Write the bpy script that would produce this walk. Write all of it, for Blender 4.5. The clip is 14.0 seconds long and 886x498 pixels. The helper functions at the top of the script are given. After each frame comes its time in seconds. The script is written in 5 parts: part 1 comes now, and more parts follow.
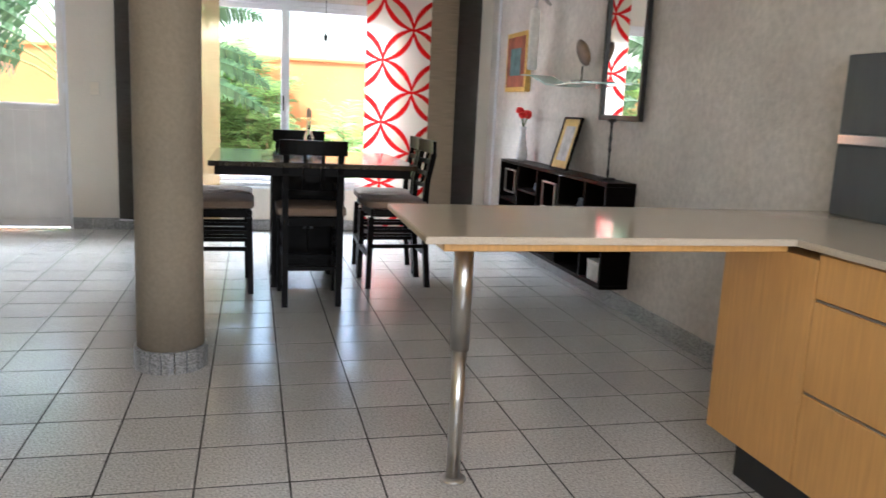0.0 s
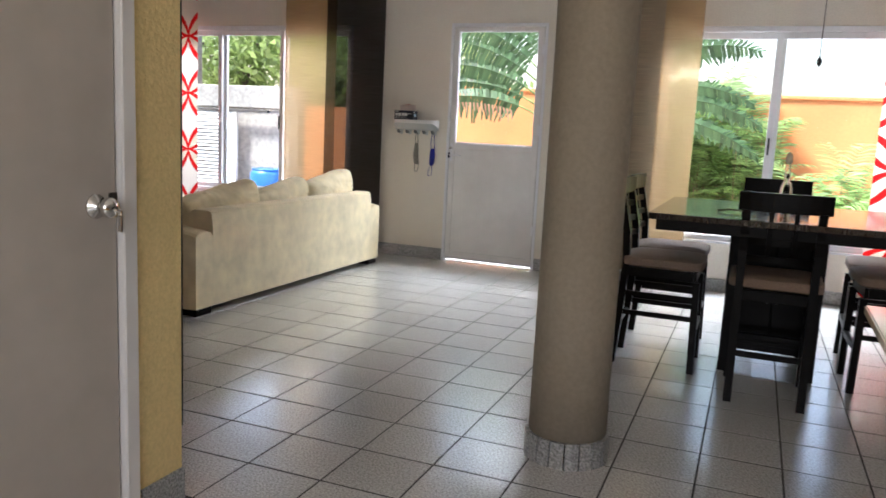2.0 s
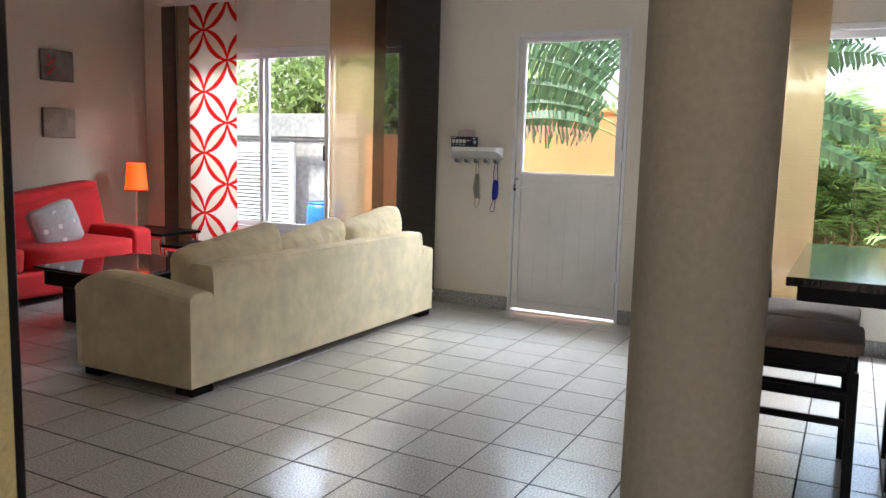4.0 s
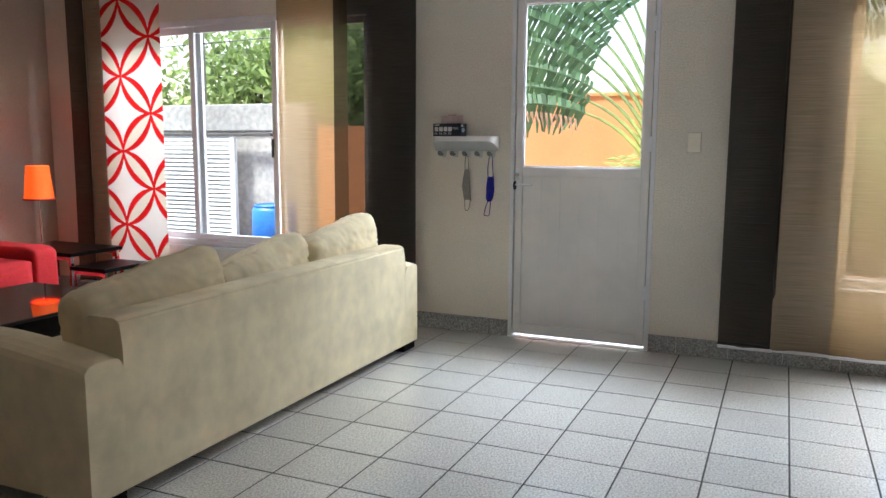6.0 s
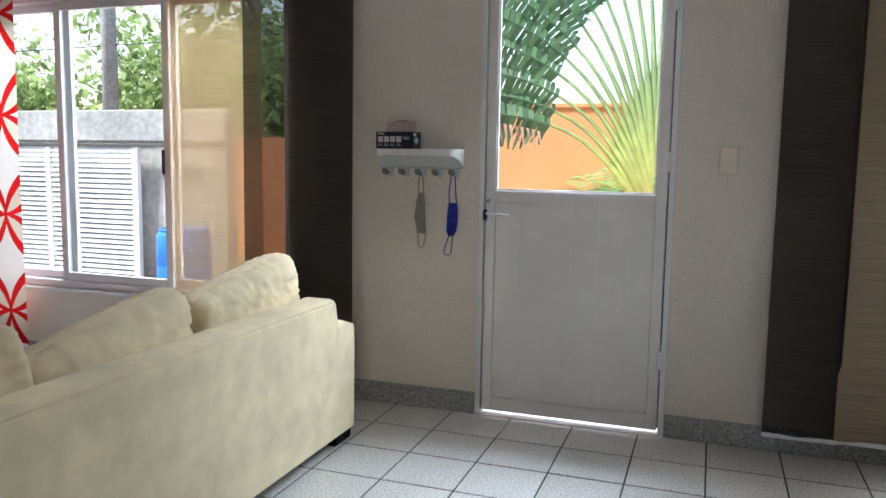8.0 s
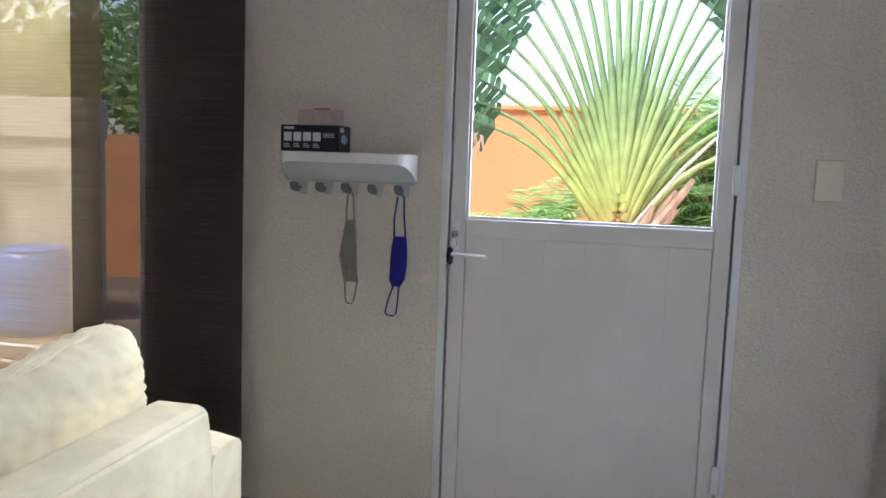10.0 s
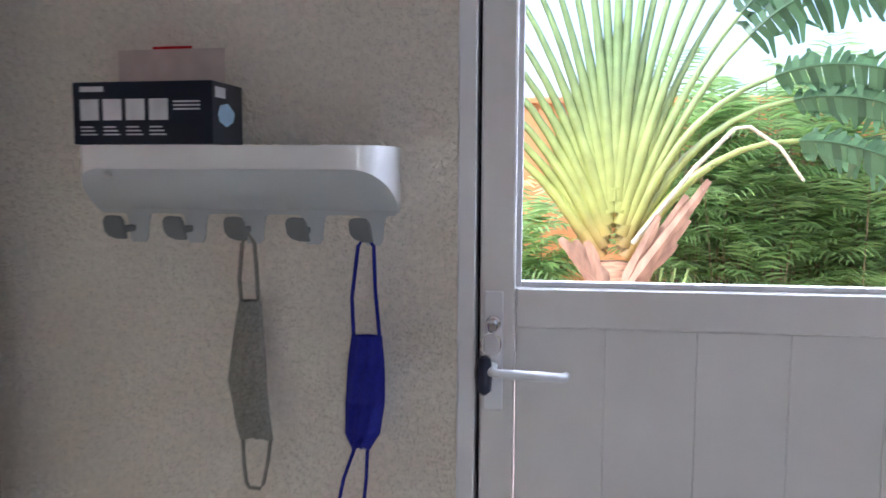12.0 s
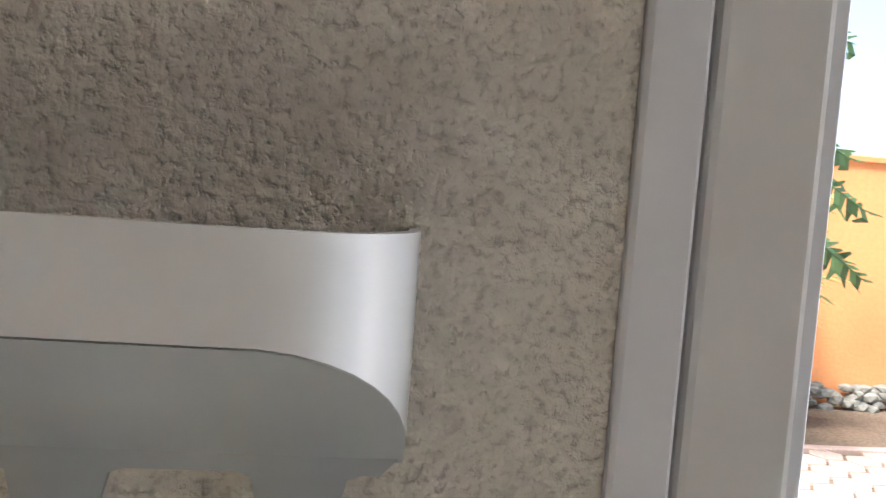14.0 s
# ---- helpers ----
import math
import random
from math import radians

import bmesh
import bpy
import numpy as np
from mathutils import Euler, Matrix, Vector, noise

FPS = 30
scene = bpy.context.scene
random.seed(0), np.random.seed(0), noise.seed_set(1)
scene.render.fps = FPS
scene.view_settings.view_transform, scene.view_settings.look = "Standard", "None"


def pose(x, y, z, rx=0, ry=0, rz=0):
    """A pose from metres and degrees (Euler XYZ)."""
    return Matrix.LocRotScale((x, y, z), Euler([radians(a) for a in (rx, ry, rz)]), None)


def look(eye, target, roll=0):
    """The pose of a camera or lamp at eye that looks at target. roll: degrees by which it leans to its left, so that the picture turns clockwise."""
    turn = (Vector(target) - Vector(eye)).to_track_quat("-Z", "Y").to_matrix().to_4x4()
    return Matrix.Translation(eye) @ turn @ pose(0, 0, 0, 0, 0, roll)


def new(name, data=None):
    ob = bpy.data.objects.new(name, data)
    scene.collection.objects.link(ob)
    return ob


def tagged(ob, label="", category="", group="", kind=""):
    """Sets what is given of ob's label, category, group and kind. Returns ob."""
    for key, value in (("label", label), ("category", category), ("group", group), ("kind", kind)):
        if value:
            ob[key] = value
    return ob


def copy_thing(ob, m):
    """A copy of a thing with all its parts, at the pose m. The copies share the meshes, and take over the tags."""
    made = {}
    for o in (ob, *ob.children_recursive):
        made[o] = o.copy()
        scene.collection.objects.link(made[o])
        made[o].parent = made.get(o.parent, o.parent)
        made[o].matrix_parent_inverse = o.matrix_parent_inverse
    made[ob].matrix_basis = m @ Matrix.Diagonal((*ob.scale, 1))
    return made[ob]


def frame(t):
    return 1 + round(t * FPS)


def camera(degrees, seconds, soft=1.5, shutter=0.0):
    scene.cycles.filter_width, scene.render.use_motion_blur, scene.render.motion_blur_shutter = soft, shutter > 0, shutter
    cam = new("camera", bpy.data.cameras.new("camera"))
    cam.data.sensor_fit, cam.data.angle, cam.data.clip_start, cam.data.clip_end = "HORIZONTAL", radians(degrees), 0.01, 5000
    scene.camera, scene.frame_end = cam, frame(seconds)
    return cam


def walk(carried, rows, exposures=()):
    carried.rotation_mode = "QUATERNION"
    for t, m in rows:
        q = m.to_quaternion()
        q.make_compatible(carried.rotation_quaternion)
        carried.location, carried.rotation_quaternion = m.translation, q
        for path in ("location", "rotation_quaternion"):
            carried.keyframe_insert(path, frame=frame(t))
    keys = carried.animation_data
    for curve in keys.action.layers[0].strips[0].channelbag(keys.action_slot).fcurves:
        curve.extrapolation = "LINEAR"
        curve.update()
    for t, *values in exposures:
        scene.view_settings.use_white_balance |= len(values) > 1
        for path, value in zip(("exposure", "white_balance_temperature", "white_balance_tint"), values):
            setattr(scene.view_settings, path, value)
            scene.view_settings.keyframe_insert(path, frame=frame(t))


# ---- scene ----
cam = camera(59.7, 14.0, 1.5, 0.25)
PATH = [
    (0.0, 0.415, -0.505, 1.261, -13.67, -10.32, -2.66),
    (0.5, 0.468, -0.329, 1.236, -5.78, -9.47, -1.28),
    (1.0, 0.519, -0.105, 1.236, 2.43, -9.38, -0.30),
    (1.5, 0.614, 0.110, 1.244, 13.34, -9.27, -2.27),
    (2.0, 0.633, 0.312, 1.256, 22.08, -8.84, -2.77),
    (2.5, 0.563, 0.581, 1.277, 25.71, -7.85, -1.29),
    (3.0, 0.534, 0.851, 1.289, 28.08, -7.15, -1.59),
    (5.5, -0.263, 2.116, 1.290, 27.10, -7.59, -1.19),
    (6.0, -0.466, 2.367, 1.274, 23.85, -7.70, -0.30),
    (6.5, -0.575, 2.695, 1.299, 24.46, -7.99, -0.89),
    (7.0, -0.740, 2.932, 1.255, 23.94, -7.24, -0.79),
    (7.5, -0.943, 3.213, 1.287, 20.17, -7.24, 0.40),
    (8.0, -1.033, 3.537, 1.273, 19.22, -6.52, -0.89),
    (8.5, -1.130, 3.827, 1.285, 19.30, -6.03, -1.19),
    (9.0, -1.295, 4.123, 1.299, 15.13, -6.60, -0.70),
    (11.5, -1.905, 5.781, 1.266, 10.97, -4.34, -1.99),
    (12.0, -2.011, 6.115, 1.287, 6.75, -5.28, -0.30),
    (12.5, -2.080, 6.451, 1.309, 1.61, -4.72, -2.80),
    (13.0, -2.128, 6.704, 1.332, 1.67, -4.51, -3.61),
    (13.5, -2.191, 6.858, 1.345, -0.83, -3.21, -3.72),
    (14.0, -2.224, 6.904, 1.340, -6.31, -3.54, -4.36),
]
EXPOSURES = [(0.0, 2.0, 5750, 11), (1.0, 1.75, 5950, 13), (2.0, 1.52, 6000, 14), (3.0, 1.52, 6000, 12), (6.5, 1.25, 5800, 10), (9.0, 1.15, 5600, 10), (11.5, 1.42, 5400, 16), (12.5, 1.25, 5350, 20), (13.0, 1.2, 5250, 21), (13.5, 1.45, 5700, 18), (14.0, 1.38, 6100, 14)]
walk(cam, [(t, pose(x, y, z, 90 + pitch, roll, yaw)) for t, x, y, z, yaw, pitch, roll in PATH], EXPOSURES)

# ---- daylight and added lamps ----
world = bpy.data.worlds.new("world")
scene.world = world
world.use_nodes = True
wn = world.node_tree.nodes
sky = wn.new("ShaderNodeTexSky")
sky.sky_type, sky.sun_disc = "NISHITA", False
sky.sun_elevation, sky.sun_rotation = radians(58), radians(-50)
sky.dust_density, sky.air_density = 3.0, 1.2
wn["Background"].inputs["Strength"].default_value = 0.15
world.node_tree.links.new(sky.outputs["Color"], wn["Background"].inputs["Color"])

sun = new("sun", bpy.data.lights.new("sun", "SUN"))
sun.data.energy, sun.data.angle, sun.data.color = 4.4, radians(12), (1.0, 0.95, 0.86)
sun.matrix_world = look((0, 0, 10), (0 + 3.5, 3.2, 10 - 7.5))


def area_lamp(name, width, height, eye, target, power, tint=(0.93, 0.97, 1.0)):
    """A rectangular area lamp that shines in through an opening."""
    data = bpy.data.lights.new(name, "AREA")
    data.shape, data.size, data.size_y, data.energy, data.color = "RECTANGLE", width, height, power, tint
    lamp = new(name, data)
    lamp.matrix_world = look(eye, target)
    return lamp


# fill lamps added out of view above the yard, to brighten the rooms
area_lamp("yard_fill_dining", 2.6, 1.0, (0.8, 8.5, 3.3), (0.8, 4.6, 0.4), 155)
area_lamp("yard_fill_living", 3.0, 1.0, (-4.3, 8.5, 3.3), (-4.2, 4.6, 0.4), 92)
area_lamp("yard_fill_door", 1.2, 1.0, (-1.67, 8.5, 3.3), (-1.67, 4.6, 0.4), 90)
# daylight in the opening of the kitchen's south wall, behind the walker
area_lamp("kitchen_window_light", 2.6, 1.2, (0.8, -1.96, 1.65), (0.8, 2.0, 1.3), 19, (1.0, 0.94, 0.86))

# ---- helpers for materials ----
def mat(name, base, rough=0.6, metal=0.0, scale=30.0, vary=0.12, bump=0.0, bump_scale=None, stain=0.08, stain_scale=1.5, spec=0.5, per_object=0.0, coat=0.0, stretch=None, strength=0.6, pits=0.0):
    m = bpy.data.materials.new(name)
    m.use_nodes = True
    nt = m.node_tree
    n, ln = nt.nodes, nt.links.new
    b = n["Principled BSDF"]
    b.inputs["Roughness"].default_value, b.inputs["Metallic"].default_value = rough, metal
    b.inputs["Specular IOR Level"].default_value = spec
    b.inputs["Coat Weight"].default_value, b.inputs["Coat Roughness"].default_value = coat, 0.16
    co = n.new("ShaderNodeTexCoord")
    vec = co.outputs["Object"]
    if stretch:
        mp = n.new("ShaderNodeMapping")
        mp.inputs["Scale"].default_value = stretch
        ln(vec, mp.inputs["Vector"])
        vec = mp.outputs["Vector"]
    fine = n.new("ShaderNodeTexNoise")
    fine.inputs["Scale"].default_value, fine.inputs["Detail"].default_value = scale, 6
    big = n.new("ShaderNodeTexNoise")
    big.inputs["Scale"].default_value, big.inputs["Detail"].default_value = stain_scale, 3
    ln(vec, fine.inputs["Vector"]), ln(co.outputs["Object"], big.inputs["Vector"])
    r1 = n.new("ShaderNodeMapRange")
    r1.inputs["From Min"].default_value, r1.inputs["From Max"].default_value = 0.3, 0.7
    r1.inputs["To Min"].default_value, r1.inputs["To Max"].default_value = 1 - vary, 1 + vary
    ln(fine.outputs["Fac"], r1.inputs["Value"])
    r2 = n.new("ShaderNodeMapRange")
    r2.inputs["From Min"].default_value, r2.inputs["From Max"].default_value = 0.3, 0.7
    r2.inputs["To Min"].default_value, r2.inputs["To Max"].default_value = 1 - stain, 1 + stain
    ln(big.outputs["Fac"], r2.inputs["Value"])
    mul = n.new("ShaderNodeMath")
    mul.operation = "MULTIPLY"
    ln(r1.outputs["Result"], mul.inputs[0]), ln(r2.outputs["Result"], mul.inputs[1])
    val = mul.outputs[0]
    if per_object:
        oi = n.new("ShaderNodeObjectInfo")
        r3 = n.new("ShaderNodeMapRange")
        r3.inputs["To Min"].default_value, r3.inputs["To Max"].default_value = 1 - per_object, 1 + per_object
        ln(oi.outputs["Random"], r3.inputs["Value"])
        m2 = n.new("ShaderNodeMath")
        m2.operation = "MULTIPLY"
        ln(val, m2.inputs[0]), ln(r3.outputs["Result"], m2.inputs[1])
        val = m2.outputs[0]
    hsv = n.new("ShaderNodeHueSaturation")
    hsv.inputs["Color"].default_value = (*base, 1)
    ln(val, hsv.inputs["Value"])
    ln(hsv.outputs["Color"], b.inputs["Base Color"])
    if bump:
        bt = n.new("ShaderNodeTexNoise")
        bt.inputs["Scale"].default_value, bt.inputs["Detail"].default_value = bump_scale or scale, 5
        ln(vec, bt.inputs["Vector"])
        height = bt.outputs["Fac"]
        if pits:
            pt, pr_ = n.new("ShaderNodeTexNoise"), n.new("ShaderNodeMapRange")
            pt.inputs["Scale"].default_value, pt.inputs["Detail"].default_value = pits, 4
            pr_.inputs["From Min"].default_value, pr_.inputs["From Max"].default_value = 0.30, 0.46
            ln(vec, pt.inputs["Vector"])
            ln(pt.outputs["Fac"], pr_.inputs["Value"])
            ad = n.new("ShaderNodeMath")
            ad.operation = "MULTIPLY_ADD"
            ad.inputs[1].default_value = 0.16
            ln(pr_.outputs["Result"], ad.inputs[0]), ln(height, ad.inputs[2])
            height = ad.outputs[0]
            # shade of the hollows painted in: pits also darken the base colour
            dk, dm = n.new("ShaderNodeMapRange"), n.new("ShaderNodeMath")
            dk.inputs["To Min"].default_value, dk.inputs["To Max"].default_value = 0.86, 1.0
            ln(pr_.outputs["Result"], dk.inputs["Value"])
            dm.operation = "MULTIPLY"
            ln(val, dm.inputs[0]), ln(dk.outputs["Result"], dm.inputs[1])
            ln(dm.outputs[0], hsv.inputs["Value"])
        bp = n.new("ShaderNodeBump")
        bp.inputs["Strength"].default_value, bp.inputs["Distance"].default_value = strength, bump
        ln(height, bp.inputs["Height"])
        ln(bp.outputs["Normal"], b.inputs["Normal"])
    return m


PLASTER = mat("cream_plaster", (0.74, 0.685, 0.595), 0.85, scale=90, vary=0.07, bump=0.0095, bump_scale=105, stain=0.05, strength=0.85, pits=210)
# plaster for the west wall, its dimmer light put into the base colour
WESTWALL = mat("darkened_plaster", (0.38, 0.33, 0.265), 0.85, scale=90, vary=0.07, bump=0.008, bump_scale=110, stain=0.06)
EASTWALL = mat("grey_scraped_plaster", (0.58, 0.54, 0.49), 0.75, scale=25, vary=0.10, bump=0.008, bump_scale=35, stain=0.12)
YELLOW = mat("yellow_rough_plaster", (0.72, 0.56, 0.26), 0.85, scale=80, vary=0.08, bump=0.01, bump_scale=60)
CEILING = mat("white_ceiling_paint", (0.8, 0.78, 0.74), 0.9, bump=0.002, bump_scale=40)
TILE = mat("grey_speckled_tile", (0.53, 0.52, 0.495), 0.14, scale=120, vary=0.42, bump=0.0016, bump_scale=110, stain=0.06, per_object=0.06, spec=0.95, coat=0.7)
GROUT = mat("dark_grout", (0.025, 0.023, 0.022), 0.9, scale=100)
BASETILE = mat("grey_granite_skirting", (0.29, 0.29, 0.285), 0.3, scale=110, vary=0.6, per_object=0.05)
ALU = mat("white_aluminium", (0.72, 0.72, 0.74), 0.38, scale=8, vary=0.03, stain=0.04)
DOORWHITE = mat("white_door_paint", (0.70, 0.68, 0.66), 0.45, scale=10, vary=0.03)
BLACKWOOD = mat("espresso_wood", (0.003, 0.0020, 0.0015), 0.34, spec=0.08, scale=20, vary=0.3, stretch=(1, 1, 6))
BEECH = mat("beech_veneer", (0.60, 0.33, 0.105), 0.4, scale=7, vary=0.10, stretch=(14, 14, 0.7))
STONE = mat("beige_quartz_top", (0.50, 0.43, 0.34), 0.07, scale=200, vary=0.08, stain=0.02)
STEEL = mat("brushed_steel", (0.55, 0.54, 0.52), 0.28, 1.0, scale=40, vary=0.08, stretch=(1, 1, 0.05))
CHROME = mat("chrome", (0.75, 0.75, 0.75), 0.12, 1.0, vary=0.02)
SOFA = mat("cream_microsuede", (0.77, 0.66, 0.435), 0.95, scale=11, vary=0.09, bump=0.0015, bump_scale=160, stain=0.10, stain_scale=3.2)
SEAT = mat("taupe_seat_fabric", (0.22, 0.155, 0.11), 0.9, scale=120, vary=0.15, bump=0.001)
BLACK = mat("black_plastic", (0.012, 0.012, 0.013), 0.4, vary=0.1)
FRIDGE = mat("dark_steel_appliance", (0.10, 0.11, 0.12), 0.35, 0.6, scale=30, vary=0.06, stretch=(1, 1, 0.1))
RED = mat("red_fabric", (0.47, 0.010, 0.014), 0.85, scale=60, vary=0.12, bump=0.002)

# ---- helpers for meshes ----
def mesh_of(bm, name, material, smooth=False):
    me = bpy.data.meshes.new(name)
    bmesh.ops.recalc_face_normals(bm, faces=bm.faces)
    bm.to_mesh(me)
    bm.free()
    if material:
        me.materials.append(material)
    if smooth:
        for p in me.polygons:
            p.use_smooth = True
    return me


def part(name, bm, material, parent=None, label="", m=None, smooth=False):
    ob = new(name, mesh_of(bm, name, material, smooth))
    if parent:
        ob.parent = parent
    if m is not None:
        ob.matrix_basis = m
    if label:
        ob["label"] = label
    return ob


def add_box(bm, x0, x1, y0, y1, z0, z1, bevel=0.0, seg=1):
    r = bmesh.ops.create_cube(bm, size=1.0)
    vs = r["verts"]
    for v in vs:
        v.co = Vector(((x0 + x1) / 2 + v.co.x * (x1 - x0), (y0 + y1) / 2 + v.co.y * (y1 - y0), (z0 + z1) / 2 + v.co.z * (z1 - z0)))
    if bevel:
        es = {e for v in vs for e in v.link_edges}
        bmesh.ops.bevel(bm, geom=list(es), offset=bevel, segments=seg, affect="EDGES", profile=0.5)
    return bm


def box(x0, x1, y0, y1, z0, z1, bevel=0.0, seg=1):
    return add_box(bmesh.new(), x0, x1, y0, y1, z0, z1, bevel, seg)


def lathe(profile, n=24, centre=(0, 0, 0)):
    """A turned body: profile of (radius, height) from bottom to top."""
    bm = bmesh.new()
    rings = []
    for r, z in profile:
        rings.append([bm.verts.new((centre[0] + max(r, 1e-4) * math.cos(2 * math.pi * i / n), centre[1] + max(r, 1e-4) * math.sin(2 * math.pi * i / n), centre[2] + z)) for i in range(n)])
    for a, b in zip(rings, rings[1:]):
        for i in range(n):
            bm.faces.new((a[i], a[(i + 1) % n], b[(i + 1) % n], b[i]))
    bm.faces.new(rings[0][::-1])
    bm.faces.new(rings[-1])
    return bm


def tube(points, r=0.01, n=8, taper=None, bm=None):
    bm = bm or bmesh.new()
    pts = [Vector(p) for p in points]
    rings = []
    for i, p in enumerate(pts):
        d = (pts[min(i + 1, len(pts) - 1)] - pts[max(i - 1, 0)]).normalized()
        up = Vector((0, 0, 1)) if abs(d.z) < 0.9 else Vector((1, 0, 0))
        a = d.cross(up).normalized()
        b = a.cross(d)
        rr = r if taper is None else r + (taper - r) * i / (len(pts) - 1)
        rings.append([bm.verts.new(p + (a * math.cos(2 * math.pi * k / n) + b * math.sin(2 * math.pi * k / n)) * rr) for k in range(n)])
    for a, b in zip(rings, rings[1:]):
        for k in range(n):
            bm.faces.new((a[k], a[(k + 1) % n], b[(k + 1) % n], b[k]))
    bm.faces.new(rings[0][::-1])
    bm.faces.new(rings[-1])
    return bm


def extrude_profile(pts, axis, a0, a1):
    """A closed 2D outline pulled along x ('x': outline in y, z), y or z."""
    bm = bmesh.new()
    def put(p, a):
        return {"x": (a, p[0], p[1]), "y": (p[0], a, p[1]), "z": (p[0], p[1], a)}[axis]
    lo = [bm.verts.new(put(p, a0)) for p in pts]
    hi = [bm.verts.new(put(p, a1)) for p in pts]
    for i in range(len(pts)):
        j = (i + 1) % len(pts)
        bm.faces.new((lo[i], lo[j], hi[j], hi[i]))
    bm.faces.new(lo[::-1])
    bm.faces.new(hi)
    return bm


def thing(name, label, category, m=None, group="", kind=""):
    ob = new(name)
    ob.empty_display_size = 0.1
    if m is not None:
        ob.matrix_basis = m
    return tagged(ob, label, category, group, kind)


def wall(name, label, material, boxes):
    bm = bmesh.new()
    for b in boxes:
        add_box(bm, *b)
    return tagged(part(name, bm, material), label, "wall", kind="structure")

# ---- the room ----
WALL_Y, EAST, WEST, SOUTH, HIGH = 7.2, 2.77, -6.32, -1.9, 2.78
T = 0.15
# openings of the north wall: x0, x1, z0, z1
LIVING, DOOR, DINING = (-5.55, -3.15, 0.46, 2.22), (-2.118, -1.193, 0.0, 2.232), (-0.22, 1.78, 0.43, 2.20)
boxes = []
x = WEST
for x0, x1, z0, z1 in (LIVING, DOOR, DINING):
    boxes.append((x, x0, WALL_Y, WALL_Y + T, 0, HIGH))
    boxes.append((x0, x1, WALL_Y, WALL_Y + T, z1, HIGH))
    if z0:
        boxes.append((x0, x1, WALL_Y, WALL_Y + T, 0, z0))
    x = x1
boxes.append((x, EAST, WALL_Y, WALL_Y + T, 0, HIGH))
wall_north = wall("wall_north", "cream rough-plastered wall with two windows and a door", PLASTER, boxes)
wall_east = wall("wall_east", "grey scraped plaster wall behind the black shelf", EASTWALL, [(EAST, EAST + T, SOUTH, WALL_Y + T, 0, HIGH)])
wall_west = wall("wall_west", "plastered living room wall darkened for shade, with small paintings", WESTWALL, [(WEST - T, WEST, 2.11, WALL_Y + T, 0, HIGH)])
wall_south = wall("wall_south", "plain plastered kitchen wall with a window opening", PLASTER, [(-1.03 - T, -0.55, SOUTH - T, SOUTH, 0, HIGH), (2.15, EAST + T, SOUTH - T, SOUTH, 0, HIGH), (-0.55, 2.15, SOUTH - T, SOUTH, 0, 1.0), (-0.55, 2.15, SOUTH - T, SOUTH, 2.3, HIGH)])
wall_living_south = wall("wall_living_south", "cream plastered wall of the living room", PLASTER, [(WEST - T, -1.18, 2.11, 2.25, 0, HIGH)])
wall_yellow = wall("wall_passage", "rough yellow plaster wall beside a white door", YELLOW, [(-1.18, -1.03, 2.05, 2.25, 0, HIGH), (-1.18, -1.03, 1.13, 2.05, 2.14, HIGH), (-1.18, -1.03, SOUTH, 1.13, 0, HIGH)])
ceiling = tagged(part("ceiling", box(WEST - T, EAST + T, SOUTH - T, WALL_Y + T, HIGH, HIGH + 0.15), CEILING), "plain white painted ceiling", "ceiling", kind="structure")
floor = tagged(part("floor", box(WEST - T, EAST + T, SOUTH - T, WALL_Y + T, -0.12, -0.0014), GROUT), "grey speckled ceramic tile floor with dark joints", "floor", kind="structure")


# ---- skirting: one granite-like tile after the other ----
def skirting(name, label, start, end, y, along="x", side=-1, pitch=0.302, first=0.0):
    base = tagged(new(name), label, "skirting", kind="structure")
    a = start
    nxt = start + (first or pitch)
    while a < end - 0.01:
        b = min(nxt, end)
        lo, hi = (y - 0.012, y) if side < 0 else (y, y + 0.012)
        bm = box(a + 0.0015, b - 0.0015, lo, hi, 0.0, 0.108, 0.002) if along == "x" else box(lo, hi, a + 0.0015, b - 0.0015, 0.0, 0.108, 0.002)
        part("skirting_tile", bm, BASETILE, base)
        a, nxt = b, b + pitch
    return base


skirting("baseboard_north_living", "grey granite-look skirting tiles below the cream wall", WEST, DOOR[0], WALL_Y, first=0.148)
skirting("baseboard_north_dining", "grey granite-look skirting tiles below the cream wall", DOOR[1], EAST, WALL_Y, first=0.17)
skirting("baseboard_east", "grey granite-look skirting tiles below the grey wall", SOUTH, WALL_Y - 0.013, EAST, "y")
skirting("baseboard_west", "grey granite-look skirting tiles below the cream wall", 2.3, WALL_Y - 0.013, WEST, "y", 1)
skirting("baseboard_passage", "grey granite-look skirting tile at the yellow wall's foot", 2.06, 2.255, -1.03, "y", 1)

# ---- round column with a tiled foot ----
CX, CY = 0.044, 3.225
column = thing("column", "round beige plastered column with a ring of grey foot tiles", "column", kind="structure")
part("shaft", lathe([(0.152, 0.1), (0.151, 0.6), (0.1505, 1.4), (0.152, 2.1), (0.151, HIGH)], 48, (CX, CY, 0)), mat("beige_column_plaster", (0.285, 0.24, 0.18), 0.8, scale=50, vary=0.08, bump=0.003, bump_scale=50), column, smooth=True)
for k in range(18):
    a0, a1 = 2 * math.pi * (k + 0.05) / 18, 2 * math.pi * (k + 0.95) / 18
    pts = [(CX + r * math.cos(a), CY + r * math.sin(a)) for r, angles in ((0.166, (a0, (a0 + a1) / 2, a1)), (0.150, (a1, (a0 + a1) / 2, a0))) for a in angles]
    part("foot_tile", extrude_profile(pts, "z", 0.0, 0.105), BASETILE, column)

